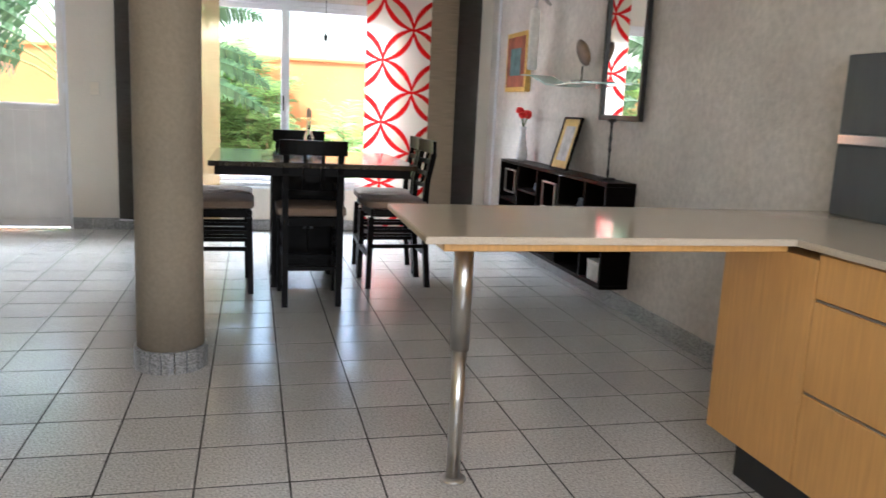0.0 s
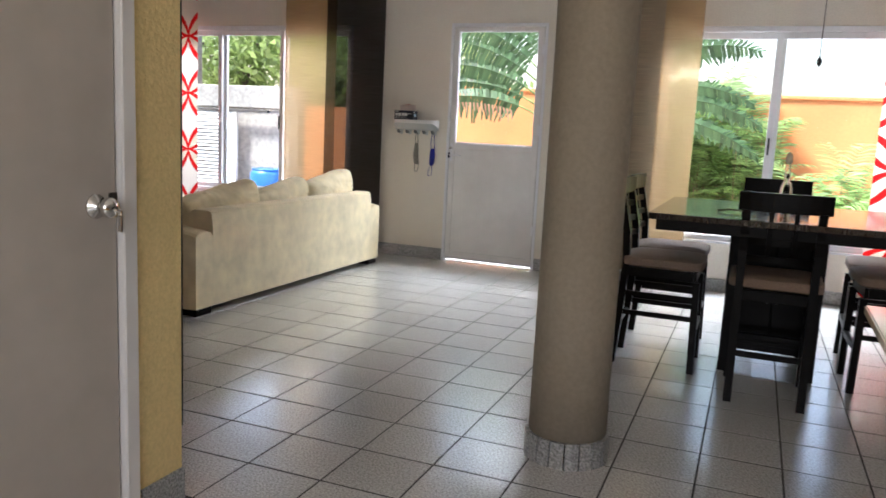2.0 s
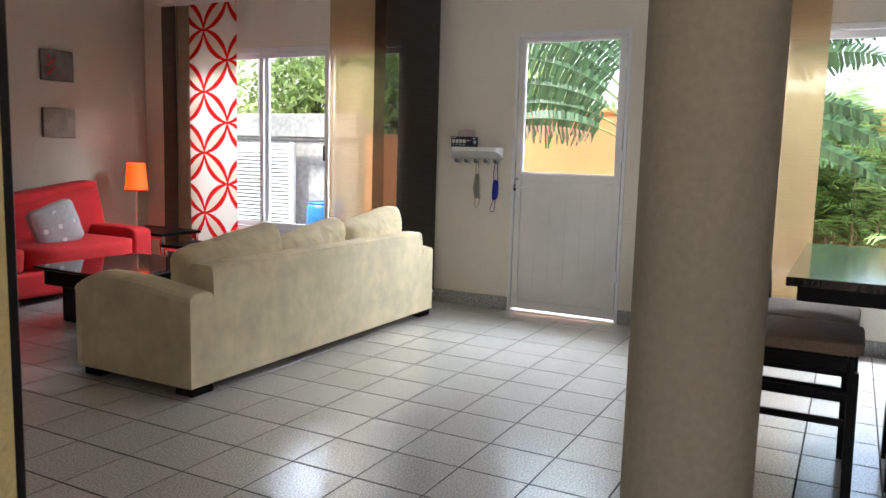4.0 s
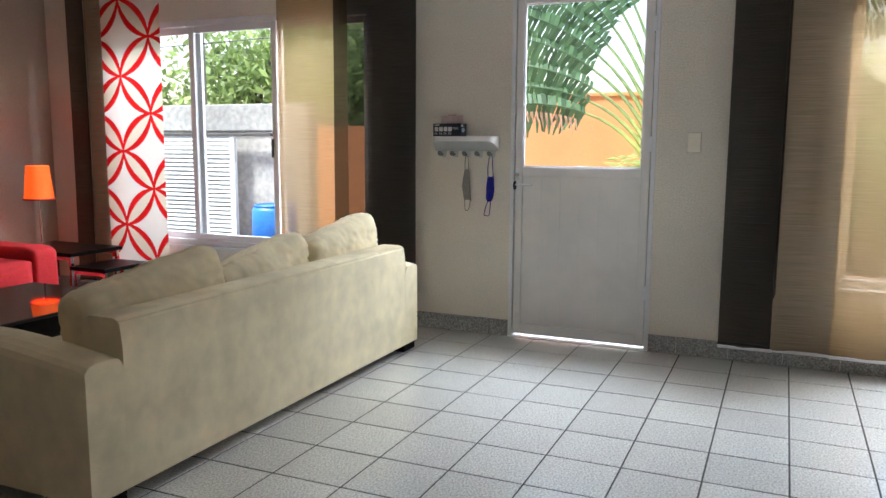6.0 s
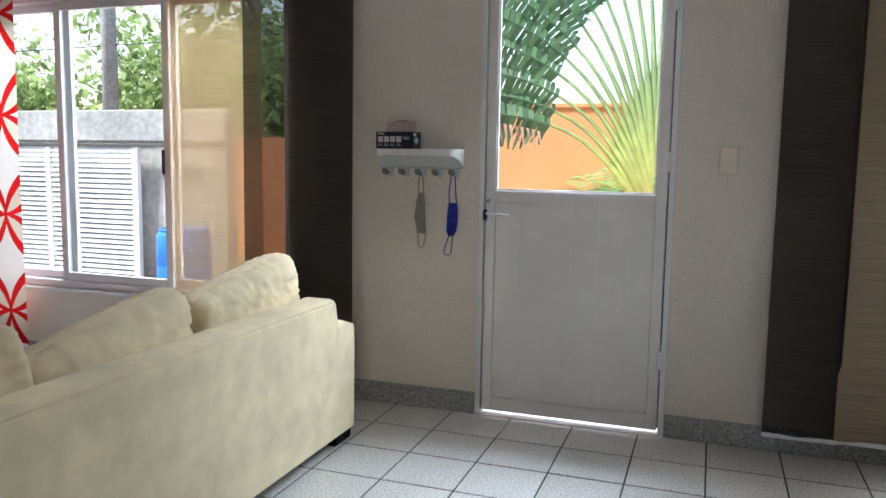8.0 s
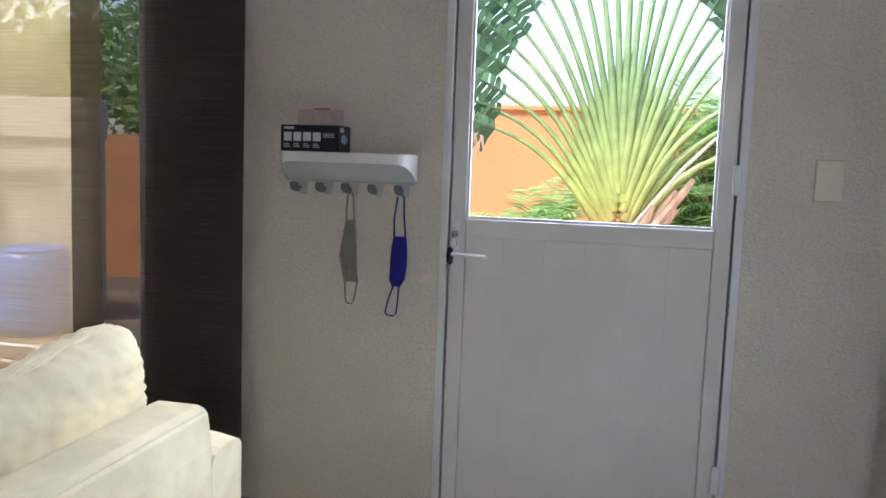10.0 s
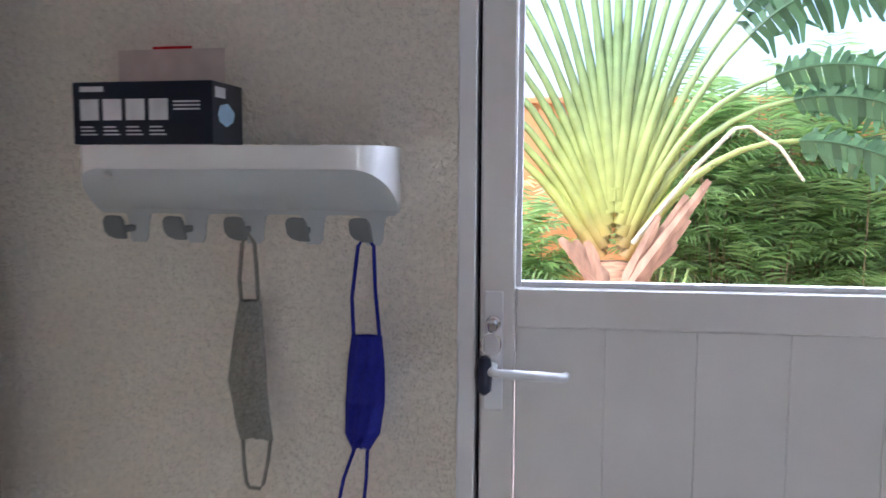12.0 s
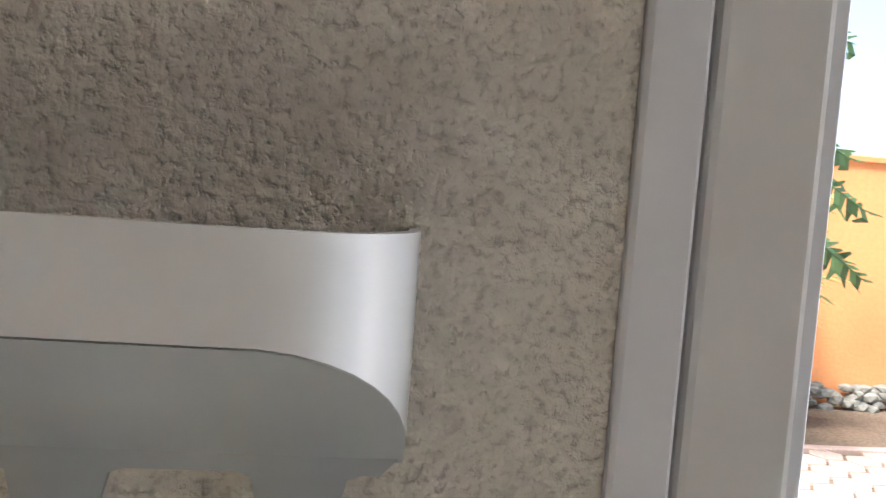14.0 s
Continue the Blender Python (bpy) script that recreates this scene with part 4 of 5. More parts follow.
part("shade", lathe([(0.035, 1.60), (0.04, 1.62), (0.04, 2.06), (0.02, 2.08)], 18, (EAST - 0.16, 5.55, 0)), mat("white_paper", (0.72, 0.70, 0.66), 0.8), sconce, smooth=True)
tagged(part("trim_east_corner", box(EAST - 0.02, EAST - 0.001, 6.93, 6.97, 0.11, HIGH - 0.002, 0.002), ALU), "slim white strip down the grey wall", "trim", kind="structure")

# ---- kitchen end ----
worktop = tagged(part("worktop", extrude_profile([(0.87, 1.49), (2.018, 1.478), (2.012, SOUTH + 0.001), (EAST - 0.001, SOUTH + 0.001), (EAST - 0.001, 2.19), (0.885, 2.20)], "z", 0.899, 0.92), STONE), "glossy beige quartz worktop with a breakfast bar end", "worktop")
bmesh_w = bmesh.new()
bmesh_w.from_mesh(worktop.data)
bmesh.ops.bevel(bmesh_w, geom=bmesh_w.edges[:], offset=0.003, segments=2, affect="EDGES")
bmesh_w.to_mesh(worktop.data)
bmesh_w.free()
tagged(part("bar_support", box(0.93, 2.034, 1.53, 2.15, 0.872, 0.8985, 0.003), BEECH), "beech board under the quartz breakfast bar", "board")
leg = thing("steel_support", "brushed steel telescopic leg under the breakfast bar", "support")
part("upper_tube", lathe([(0.032, 0.47), (0.032, 0.8715)], 28, (1.093, 1.893, 0)), STEEL, leg, smooth=True)
part("lower_tube", lathe([(0.024, 0.012), (0.024, 0.475)], 28, (1.093, 1.893, 0)), STEEL, leg, smooth=True)
part("foot_plate", lathe([(0.046, 0.0005), (0.046, 0.006), (0.03, 0.012)], 28, (1.093, 1.893, 0)), STEEL, leg, smooth=True)


def drawer_unit(y0, y1, label):
    u = thing("drawer_cabinet", label, "cabinet", group="kitchen drawer cabinets")
    part("carcass", box(2.062, EAST - 0.003, y0, y1, 0.165, 0.898, 0.002), BEECH, u)
    for a, b in ((0.165, 0.458), (0.468, 0.747), (0.757, 0.89)):
        d = part("drawer_front", box(2.04, 2.0605, y0 + 0.0015, y1 - 0.0015, a, b, 0.0025), BEECH, u)
        if b < 0.88:
            part("finger_rail", box(2.046, 2.0605, y0 + 0.004, y1 - 0.004, b + 0.0005, b + 0.006, 0.001), STEEL, d, "steel finger rail")
    part("plinth", box(2.12, EAST - 0.003, y0, y1, 0.0005, 0.164), BLACK, u)
    return u


filler = thing("end_cabinet", "plain beech cabinet end under the quartz worktop", "cabinet")
part("panel", box(2.04, EAST - 0.003, 1.403, 1.86, 0.165, 0.871, 0.002), BEECH, filler)
part("plinth", box(2.12, EAST - 0.003, 1.403, 1.78, 0.0005, 0.164), BLACK, filler)
drawer_unit(0.60, 1.40, "beech kitchen cabinet with three drawers and finger rails")
drawer_unit(-0.2, 0.597, "beech kitchen cabinet with three drawers and finger rails")
drawer_unit(-1.0, -0.203, "beech kitchen cabinet with three drawers and finger rails")
oven = thing("wall_oven", "dark grey appliance with a steel middle strip beside the wall", "oven")
part("upper_door", box(2.63, EAST - 0.002, 1.2, 2.08, 1.235, 1.535, 0.006, 2), FRIDGE, oven)
part("lower_door", box(2.63, EAST - 0.002, 1.2, 2.08, 0.921, 1.195, 0.006, 2), FRIDGE, oven)
part("strip", box(2.622, EAST - 0.002, 1.205, 2.075, 1.1955, 1.2345, 0.003), CHROME, oven, "bright steel strip")

# ---- hook rack beside the door ----
RX0, RX1, RF, RZ1 = -2.656, -2.2, 7.112, 1.329
rack = thing("hook_rack", "white moulded key rack with tray and five hooks", "hook rack")
RACK = mat("white_gloss_plastic", (0.78, 0.78, 0.77), 0.16, scale=6, vary=0.02, spec=0.6)
HOOK = mat("grey_rubber", (0.16, 0.17, 0.17), 0.6, vary=0.08)


def rack_outline(n=10, inset=0.0):
    pts = [(RX0 + inset, WALL_Y - 0.001)]
    rx, ry = 0.062, WALL_Y - RF - inset
    for i in range(n + 1):
        a = math.pi / 2 * i / n
        pts.append((RX0 + inset + rx - rx * math.cos(a) ** 0.8, WALL_Y - 0.001 - ry * math.sin(a) ** 0.8))
    for i in range(n + 1):
        a = math.pi / 2 * (1 - i / n)
        pts.append((RX1 - inset - rx + rx * math.cos(a) ** 0.8, WALL_Y - 0.001 - ry * math.sin(a) ** 0.8))
    pts.append((RX1 - inset, WALL_Y - 0.001))
    return pts


def low(y):
    """Height of the lower rim, which rises towards the front."""
    f = min(1, max(0, (WALL_Y - y) / (WALL_Y - RF)))
    return 1.237 + 0.060 * f ** 1.0


outer = rack_outline()
bm = bmesh.new()
top_o = [bm.verts.new((x, y, RZ1)) for x, y in outer]
bot_o = [bm.verts.new((x, y, low(y))) for x, y in outer]
inn = rack_outline(inset=0.004)
top_i = [bm.verts.new((x, y, RZ1)) for x, y in inn]
bot_i = [bm.verts.new((x, y, low(y) + 0.004)) for x, y in inn]
for i in range(len(outer) - 1):
    bm.faces.new((top_o[i], top_o[i + 1], bot_o[i + 1], bot_o[i]))
    bm.faces.new((top_i[i + 1], top_i[i], bot_i[i], bot_i[i + 1]))
    bm.faces.new((top_o[i + 1], top_o[i], top_i[i], top_i[i + 1]))
h = len(outer)
under = bmesh.new()
low_o = [under.verts.new((x, y, low(y) - 0.0006)) for x, y in outer]
for i in range(h // 2 - 1):
    j = h - 1 - i
    under.faces.new((low_o[i], low_o[i + 1], low_o[j - 1], low_o[j]))
    bm.faces.new((bot_o[i], bot_o[i + 1], bot_o[j - 1], bot_o[j]))
    bm.faces.new((bot_i[i + 1], bot_i[i], bot_i[j], bot_i[j - 1]))
shell = part("tray", bm, RACK, rack, smooth=True)
shell.data.set_sharp_from_angle(angle=radians(40))
# frosted plastic; the shade below the tray is part of this grey
SHADED_FROSTED = mat("shaded_frosted_plastic", (0.47, 0.49, 0.49), 0.45, scale=6, vary=0.03)
part("under_plate", under, SHADED_FROSTED, rack, "frosted underside with its shade in the grey")
part("screw", lathe([(0.006, 0.0), (0.006, 0.002), (0.003, 0.0035)], 12), STEEL, rack, m=pose(-2.592, 7.1165, 1.288, 128))
# back plate with rounded notches between the hook tabs
tabs = [-2.254 - 0.0883 * (4 - k) for k in range(5)]
outline = [(RX0 + 0.003, 1.2415), (RX1 - 0.002, 1.2415), (RX1 - 0.002, 1.239), (RX1 - 0.008, 1.2325)]
for x in reversed(tabs):
    outline += [(x + 0.039, 1.2325), (x + 0.0335, 1.2305), (x + 0.0305, 1.218), (x + 0.029, 1.197), (x + 0.025, 1.190)]
    outline += [(x + 0.006, 1.190), (x + 0.002, 1.196), (x, 1.218), (x - 0.003, 1.2305), (x - 0.0085, 1.2325)]
outline += [(RX0 + 0.008, 1.2325), (RX0 + 0.003, 1.2375)]
part("back_plate", extrude_profile(outline, "y", WALL_Y - 0.0045, WALL_Y - 0.0005), SHADED_FROSTED, rack, "frosted pale grey plate with hook tabs")
pad = [(0, 1.214), (0.003, 1.220), (0.009, 1.222), (0.024, 1.221), (0.029, 1.214), (0.030, 1.200), (0.034, 1.189), (0.020, 1.189), (0.008, 1.193), (0.002, 1.200)]
for k in range(5):
    x = -2.614 + 0.0883 * k
    bm = extrude_profile([(x + u, z + 0.010) for u, z in pad], "y", WALL_Y - 0.065, WALL_Y - 0.056)
    bmesh.ops.bevel(bm, geom=bm.edges[:], offset=0.0012, segments=1, affect="EDGES")
    add_box(bm, x + 0.009, x + 0.019, WALL_Y - 0.0565, WALL_Y - 0.0048, 1.206, 1.216, 0.002)
    part("hook", bm, HOOK, rack, "grey rubber-tipped hook")

# box of face masks on the tray
PRINT = mat("dark_navy_card", (0.012, 0.016, 0.03), 0.3, vary=0.08)
WHITEINK = mat("pale_ink", (0.62, 0.62, 0.62), 0.5)
PINKISH = mat("inner_card", (0.62, 0.52, 0.48), 0.7)
mbox = thing("mask_box", "opened dark blue cardboard mask box on the hook rack", "box")
mp_ = pose(-2.53, 7.150, RZ1 + 0.0005, 0, 0, -4)
part("carton", box(-0.102, 0.102, -0.048, 0.042, 0.0, 0.083, 0.001), PRINT, mbox, m=mp_)
part("flap", box(-0.085, 0.08, 0.034, 0.036, 0.083, 0.138), PINKISH, mbox, "open pale flap", m=mp_)
part("flap_edge", box(-0.03, 0.03, 0.0335, 0.0365, 0.1385, 0.142), RED, mbox, m=mp_)
for k in range(4):
    part("printed_picture", box(-0.09 + 0.034 * k, -0.063 + 0.034 * k, -0.0492, -0.0482, 0.032, 0.060), WHITEINK, mbox, m=mp_)
    for j in range(3):
        part("printed_line", box(-0.09 + 0.034 * k, -0.066 + 0.034 * k - 0.003 * j, -0.0492, -0.0482, 0.012 + 0.005 * j, 0.014 + 0.005 * j), WHITEINK, mbox, m=mp_)
part("printed_bar", box(-0.09, -0.055, -0.0492, -0.0482, 0.070, 0.077), WHITEINK, mbox, m=mp_)
for j in range(3):
    part("printed_line", box(-0.09 + 0.137, 0.085, -0.0492, -0.0482, 0.045 + 0.005 * j, 0.047 + 0.005 * j), WHITEINK, mbox, m=mp_)
part("printed_bar", box(0.1022, 0.1032, -0.04, -0.012, 0.062, 0.076), WHITEINK, mbox, m=mp_)
bm = bmesh.new()
vs = [bm.verts.new((0.1034, -0.035 + 0.05 * u, 0.03 + v)) for u, v in ((0.1, 0.0), (0.5, -0.006), (0.9, 0.002), (1.0, 0.014), (0.6, 0.026), (0.15, 0.022), (0.0, 0.01))]
bm.faces.new(vs)
part("printed_mask", bm, mat("pale_blue_ink", (0.42, 0.6, 0.75), 0.5), mbox, m=mp_)


# two cloth masks hanging from the hooks
def hanging_mask(label, material, strap, rows, hook, bottom):
    """rows: left, right and height down the folded cloth; hook and bottom: the ends of the two ear loops."""
    m = thing("cloth_mask", label, "face mask", group="cloth masks")
    y = WALL_Y - 0.038
    bm = bmesh.new()
    n, k = 24, 12
    front, back = [], []
    for i in range(n + 1):
        u = i / n * (len(rows) - 1)
        a = min(int(u), len(rows) - 2)
        f = u - a
        f = f * f * (3 - 2 * f)
        x0, x1, z = (rows[a][q] * (1 - f) + rows[a + 1][q] * f for q in range(3))
        crease = 0.004 * math.sin(i * 0.9) + 0.003 * math.sin(i * 2.3 + 1)
        front.append([bm.verts.new((x0 + (x1 - x0) * j / k, y - 0.012 * math.sin(math.pi * j / k) ** 0.7 - crease * math.sin(math.pi * j / k) - 0.003 * math.sin(j * 1.7 + i * 0.35), z + 0.006 * math.sin(math.pi * j / k) * (i > n - 4))) for j in range(k + 1)])
        back.append([bm.verts.new((x0 + (x1 - x0) * j / k, y + 0.008 * math.sin(math.pi * j / k) + 0.002, z)) for j in range(k + 1)])
    for g in (front, back):
        for i in range(n):
            for j in range(k):
                bm.faces.new((g[i][j], g[i][j + 1], g[i + 1][j + 1], g[i + 1][j]))
    for i in range(n):
        bm.faces.new((front[i][0], back[i][0], back[i + 1][0], front[i + 1][0]))
        bm.faces.new((front[i][k], back[i][k], back[i + 1][k], front[i + 1][k]))
    part("cloth", bm, material, m, smooth=True)
    (tl, tr, tz), (bl, br, bz) = rows[0], rows[-1]
    hl, hr, hz = hook
    part("upper_loop", tube([(tl + 0.003, y, tz - 0.004), (tl + 0.001, y - 0.002, (tz + hz) / 2 - 0.01), (hl + 0.002, y - 0.001, hz), ((hl + hr) / 2, y, hz + 0.014), (hr - 0.001, y - 0.001, hz), (hr + 0.001, y, (tz + hz) / 2), (tr - 0.003, y, tz - 0.004)], 0.0029, 6), strap, m, smooth=True)
    ql, qr, qz = bottom
    part("lower_loop", tube([(bl + 0.003, y, bz + 0.004), (bl + (ql - bl) * 0.6, y - 0.003, (bz + qz) / 2 + 0.004), (ql, y - 0.003, qz + 0.008), (ql * 0.8 + qr * 0.2, y - 0.004, qz), (qr * 0.8 + ql * 0.2, y - 0.004, qz - 0.001), (qr, y - 0.003, qz + 0.006), (br + (qr - br) * 0.5, y - 0.002, (bz + qz) / 2 + 0.006), (br - 0.003, y, bz + 0.004)], 0.0027, 6), strap, m, smooth=True)
    return m


GREYMASK = mat("grey_cotton", (0.235, 0.225, 0.195), 0.95, scale=220, vary=0.25, bump=0.0012, bump_scale=320)
BLUEMASK = mat("royal_blue_cotton", (0.008, 0.012, 0.24), 0.85, scale=160, vary=0.2, bump=0.001, bump_scale=260)
hanging_mask("folded grey cloth face mask hanging from a hook", GREYMASK, GREYMASK, ((-2.426, -2.395, 1.112), (-2.437, -2.390, 1.05), (-2.447, -2.388, 0.994), (-2.438, -2.385, 0.95), (-2.428, -2.380, 0.908)), (-2.422, -2.401, 1.193), (-2.420, -2.394, 0.838))
hanging_mask("royal blue cloth face mask hanging from a hook", BLUEMASK, BLUEMASK, ((-2.263, -2.220, 1.066), (-2.269, -2.216, 1.02), (-2.273, -2.216, 0.97), (-2.274, -2.223, 0.925), (-2.262, -2.238, 0.901)), (-2.255, -2.230, 1.192), (-2.284, -2.247, 0.808))

# ---- the garden outside ----
GZ = -0.15
SOIL = mat("brown_soil", (0.17, 0.12, 0.08), 0.95, scale=40, vary=0.4, bump=0.03, bump_scale=12, stain=0.3)
ground = tagged(part("ground", box(-260, 260, WALL_Y + T + 0.001, 480, GZ - 0.3, GZ), SOIL), "brown garden soil with sparse weeds", "ground", kind="structure")
PAVER = mat("pink_concrete_paver", (0.50, 0.36, 0.30), 0.85, scale=60, vary=0.18, bump=0.004, stain=0.2, stain_scale=2.2)
paving = bmesh.new()
r = 0.125
for i in range(-22, 30):
    for j in range(0, 24):
        cx, cy = i * r * 1.5 * 1.02, 7.5 + (j + 0.5 * (i % 2)) * r * math.sqrt(3) * 1.02
        if cy > 11.6 or not -6.0 < cx < 6.5:
            continue
        lo_ = [paving.verts.new((cx + (r - 0.006) * math.cos(math.pi / 3 * k), cy + (r - 0.006) * math.sin(math.pi / 3 * k), GZ - 0.02)) for k in range(6)]
        hi_ = [paving.verts.new((cx + (r - 0.011) * math.cos(math.pi / 3 * k), cy + (r - 0.011) * math.sin(math.pi / 3 * k), GZ + 0.02)) for k in range(6)]
        paving.faces.new(hi_)
        for k in range(6):
            paving.faces.new((lo_[k], lo_[(k + 1) % 6], hi_[(k + 1) % 6], hi_[k]))
tagged(part("pavement", paving, PAVER), "pink hexagonal concrete pavers in the garden", "paving", kind="stuff")
kerb = tagged(part("kerb", box(-6, 6.6, 11.66, 11.74, GZ - 0.05, GZ + 0.035, 0.006), PAVER), "low concrete edging beside the plant bed", "kerb", kind="structure")

ORANGE = mat("orange_wall_paint", (0.74, 0.30, 0.115), 0.85, scale=30, vary=0.06, bump=0.004, stain=0.12, stain_scale=0.8)
CONCRETE = mat("weathered_concrete", (0.40, 0.38, 0.35), 0.9, scale=14, vary=0.22, bump=0.008, stain=0.3, stain_scale=1.1)
LOWWALL = 1.56
garden_wall = thing("garden_wall", "tall garden wall painted bright orange", "wall", kind="structure")
part("masonry", box(-5.2, 14.0, 13.0, 13.18, GZ - 0.1, 1.93), ORANGE, garden_wall)
part("lower_masonry", box(-11.5, -5.201, 13.02, 13.16, GZ - 0.1, LOWWALL), ORANGE, garden_wall)
part("coping", box(-5.25, 14.05, 12.97, 13.21, 1.931, 1.99, 0.01), ORANGE, garden_wall)
STONEWORK = mat("pale_rubble_stone", (0.22, 0.205, 0.175), 0.9, scale=20, vary=0.3, bump=0.02, bump_scale=25, stain=0.25, stain_scale=5)
rubble = bmesh.new()
rs = random.Random(5)
for k in range(420):
    sx, sz = rs.uniform(-2.5, 7.0), rs.uniform(0.0, 0.2)
    made = bmesh.ops.create_icosphere(rubble, subdivisions=1, radius=1.0)["verts"]
    size = Vector((rs.uniform(0.05, 0.11), rs.uniform(0.04, 0.08), rs.uniform(0.03, 0.07)))
    for v in made:
        wob = 1 + 0.3 * noise.noise(v.co * 1.8 + Vector((k, 0, 0)))
        v.co = Vector((sx + v.co.x * size.x * wob, 12.93 - 0.3 * (0.2 - sz) + v.co.y * size.y * wob, GZ + sz + v.co.z * size.z * wob))
tagged(part("rubble_footing", rubble, STONEWORK), "pale rubble stones along the orange wall's foot", "stones", kind="stuff")
street_wall = thing("street_wall", "weathered grey concrete boundary wall with stained coping", "wall", kind="structure")
part("masonry", box(-18.0, -5.95, 10.62, 10.8, GZ - 0.1, 1.435), CONCRETE, street_wall)
part("coping", box(-18.0, -5.95, 10.58, 10.84, 1.4355, 1.78, 0.01), CONCRETE, street_wall)
gate = thing("louvre_gate", "white louvred metal gate before the concrete wall", "gate")
GATEWHITE = mat("white_gate_enamel", (0.78, 0.78, 0.76), 0.5, vary=0.04)
for x in (-9.55, -8.28, -7.06):
    part("gate_post", box(x, x + 0.08, 10.45, 10.51, GZ, 1.37, 0.004), GATEWHITE, gate)
for x0, x1 in ((-9.465, -8.285), (-8.195, -7.065)):
    for k in range(26):
        z = GZ + 0.05 + k * 0.0565
        part("slat", extrude_profile([(10.45, z), (10.466, z + 0.038), (10.473, z + 0.038), (10.457, z)], "x", x0, x1), GATEWHITE, gate)
part("gate_rail", box(-9.6, -6.4, 10.44, 10.52, 1.372, 1.405, 0.004), mat("rusty_dark_rail", (0.10, 0.09, 0.08), 0.8), gate)
barrel = thing("water_barrel", "blue plastic barrel standing in the yard", "barrel")
part("drum", lathe([(0.24, 0), (0.27, 0.06), (0.275, 0.3), (0.265, 0.32), (0.275, 0.34), (0.27, 0.62), (0.23, 0.68)], 24, (-6.14, 10.13, GZ)), mat("blue_plastic", (0.03, 0.16, 0.55), 0.4), barrel, smooth=True)
part("rim", tube([(-6.14 + 0.235 * math.cos(a), 10.13 + 0.235 * math.sin(a), GZ + 0.68) for a in [2 * math.pi * i / 24 for i in range(25)]], 0.015, 6), bpy.data.materials["blue_plastic"], barrel)
pole = thing("utility_pole", "grey concrete utility pole carrying thin wires", "pole")
part("shaft", lathe([(0.17, 0), (0.12, 8.5)], 14, (-12.35, 16.0, GZ)), CONCRETE, pole, smooth=True)
for z, s in ((3.55, 0.4), (4.7, 0.5)):
    part("wire", tube([(-30 + 1.65 * i, 16.0, z - s * math.sin(math.pi * i / 14) * 0.5) for i in range(15)], 0.012, 5), BLACK, pole)


# ---- plants ----
def leaf_mat(name, base, glow=0.35, rough=0.45):
    m = bpy.data.materials.new(name)
    m.use_nodes = True
    n, ln = m.node_tree.nodes, m.node_tree.links.new
    b = n["Principled BSDF"]
    b.inputs["Roughness"].default_value = rough
    g = n.new("ShaderNodeNewGeometry")
    r_ = n.new("ShaderNodeMapRange")
    r_.inputs["To Min"].default_value, r_.inputs["To Max"].default_value = 0.55, 1.45
    ln(g.outputs["Random Per Island"], r_.inputs["Value"])
    hs = n.new("ShaderNodeHueSaturation")
    hs.inputs["Color"].default_value = (*base, 1)
    ln(r_.outputs["Result"], hs.inputs["Value"])
    ln(hs.outputs["Color"], b.inputs["Base Color"])
    tl = n.new("ShaderNodeBsdfTranslucent")
    ln(hs.outputs["Color"], tl.inputs["Color"])
    mx = n.new("ShaderNodeMixShader")
    mx.inputs[0].default_value = glow
    ln(b.outputs[0], mx.inputs[1]), ln(tl.outputs[0], mx.inputs[2])
    ln(mx.outputs[0], n["Material Output"].inputs["Surface"])
    return m


ARECA = leaf_mat("areca_green", (0.32, 0.47, 0.17), 0.55)
FANLEAF = leaf_mat("broad_palm_leaf", (0.09, 0.165, 0.07), 0.42)
PETIOLE = mat("yellow_green_petiole", (0.32, 0.34, 0.09), 0.45, scale=8, vary=0.2, stain=0.2)
# stalks ripen from orange-yellow at the sheath to green further up
pn = PETIOLE.node_tree
pc, px_, pr = pn.nodes.new("ShaderNodeTexCoord"), pn.nodes.new("ShaderNodeSeparateXYZ"), pn.nodes.new("ShaderNodeValToRGB")
pm = pn.nodes.new("ShaderNodeMapRange")
pm.inputs["From Min"].default_value, pm.inputs["From Max"].default_value = 0.75, 2.0
pr.color_ramp.elements[0].color, pr.color_ramp.elements[1].color = (0.36, 0.16, 0.04, 1), (0.18, 0.25, 0.09, 1)
mid_ = pr.color_ramp.elements.new(0.28)
mid_.color = (0.28, 0.29, 0.06, 1)
pn.links.new(pc.outputs["Object"], px_.inputs[0])
pn.links.new(px_.outputs["Z"], pm.inputs["Value"])
pn.links.new(pm.outputs["Result"], pr.inputs["Fac"])
pn.links.new(pr.outputs["Color"], pn.nodes["Hue/Saturation/Value"].inputs["Color"])

CANE = mat("tan_cane", (0.30, 0.22, 0.12), 0.8, scale=20, vary=0.35)
YOUNG = mat("young_green_stalk", (0.26, 0.35, 0.10), 0.5, scale=8, vary=0.2)
TRUNK = mat("ringed_palm_trunk", (0.34, 0.17, 0.09), 0.85, scale=12, vary=0.4, bump=0.01, stretch=(1, 1, 6))
HUSK = mat("dry_leaf_sheath", (0.33, 0.19, 0.12), 0.9, scale=14, vary=0.4, stretch=(1, 1, 0.3))
FOLIAGE = leaf_mat("tree_foliage", (0.32, 0.41, 0.15), 0.6)
BARK = mat("grey_bark", (0.16, 0.13, 0.10), 0.9, scale=10, vary=0.3)
rng = random.Random(7)


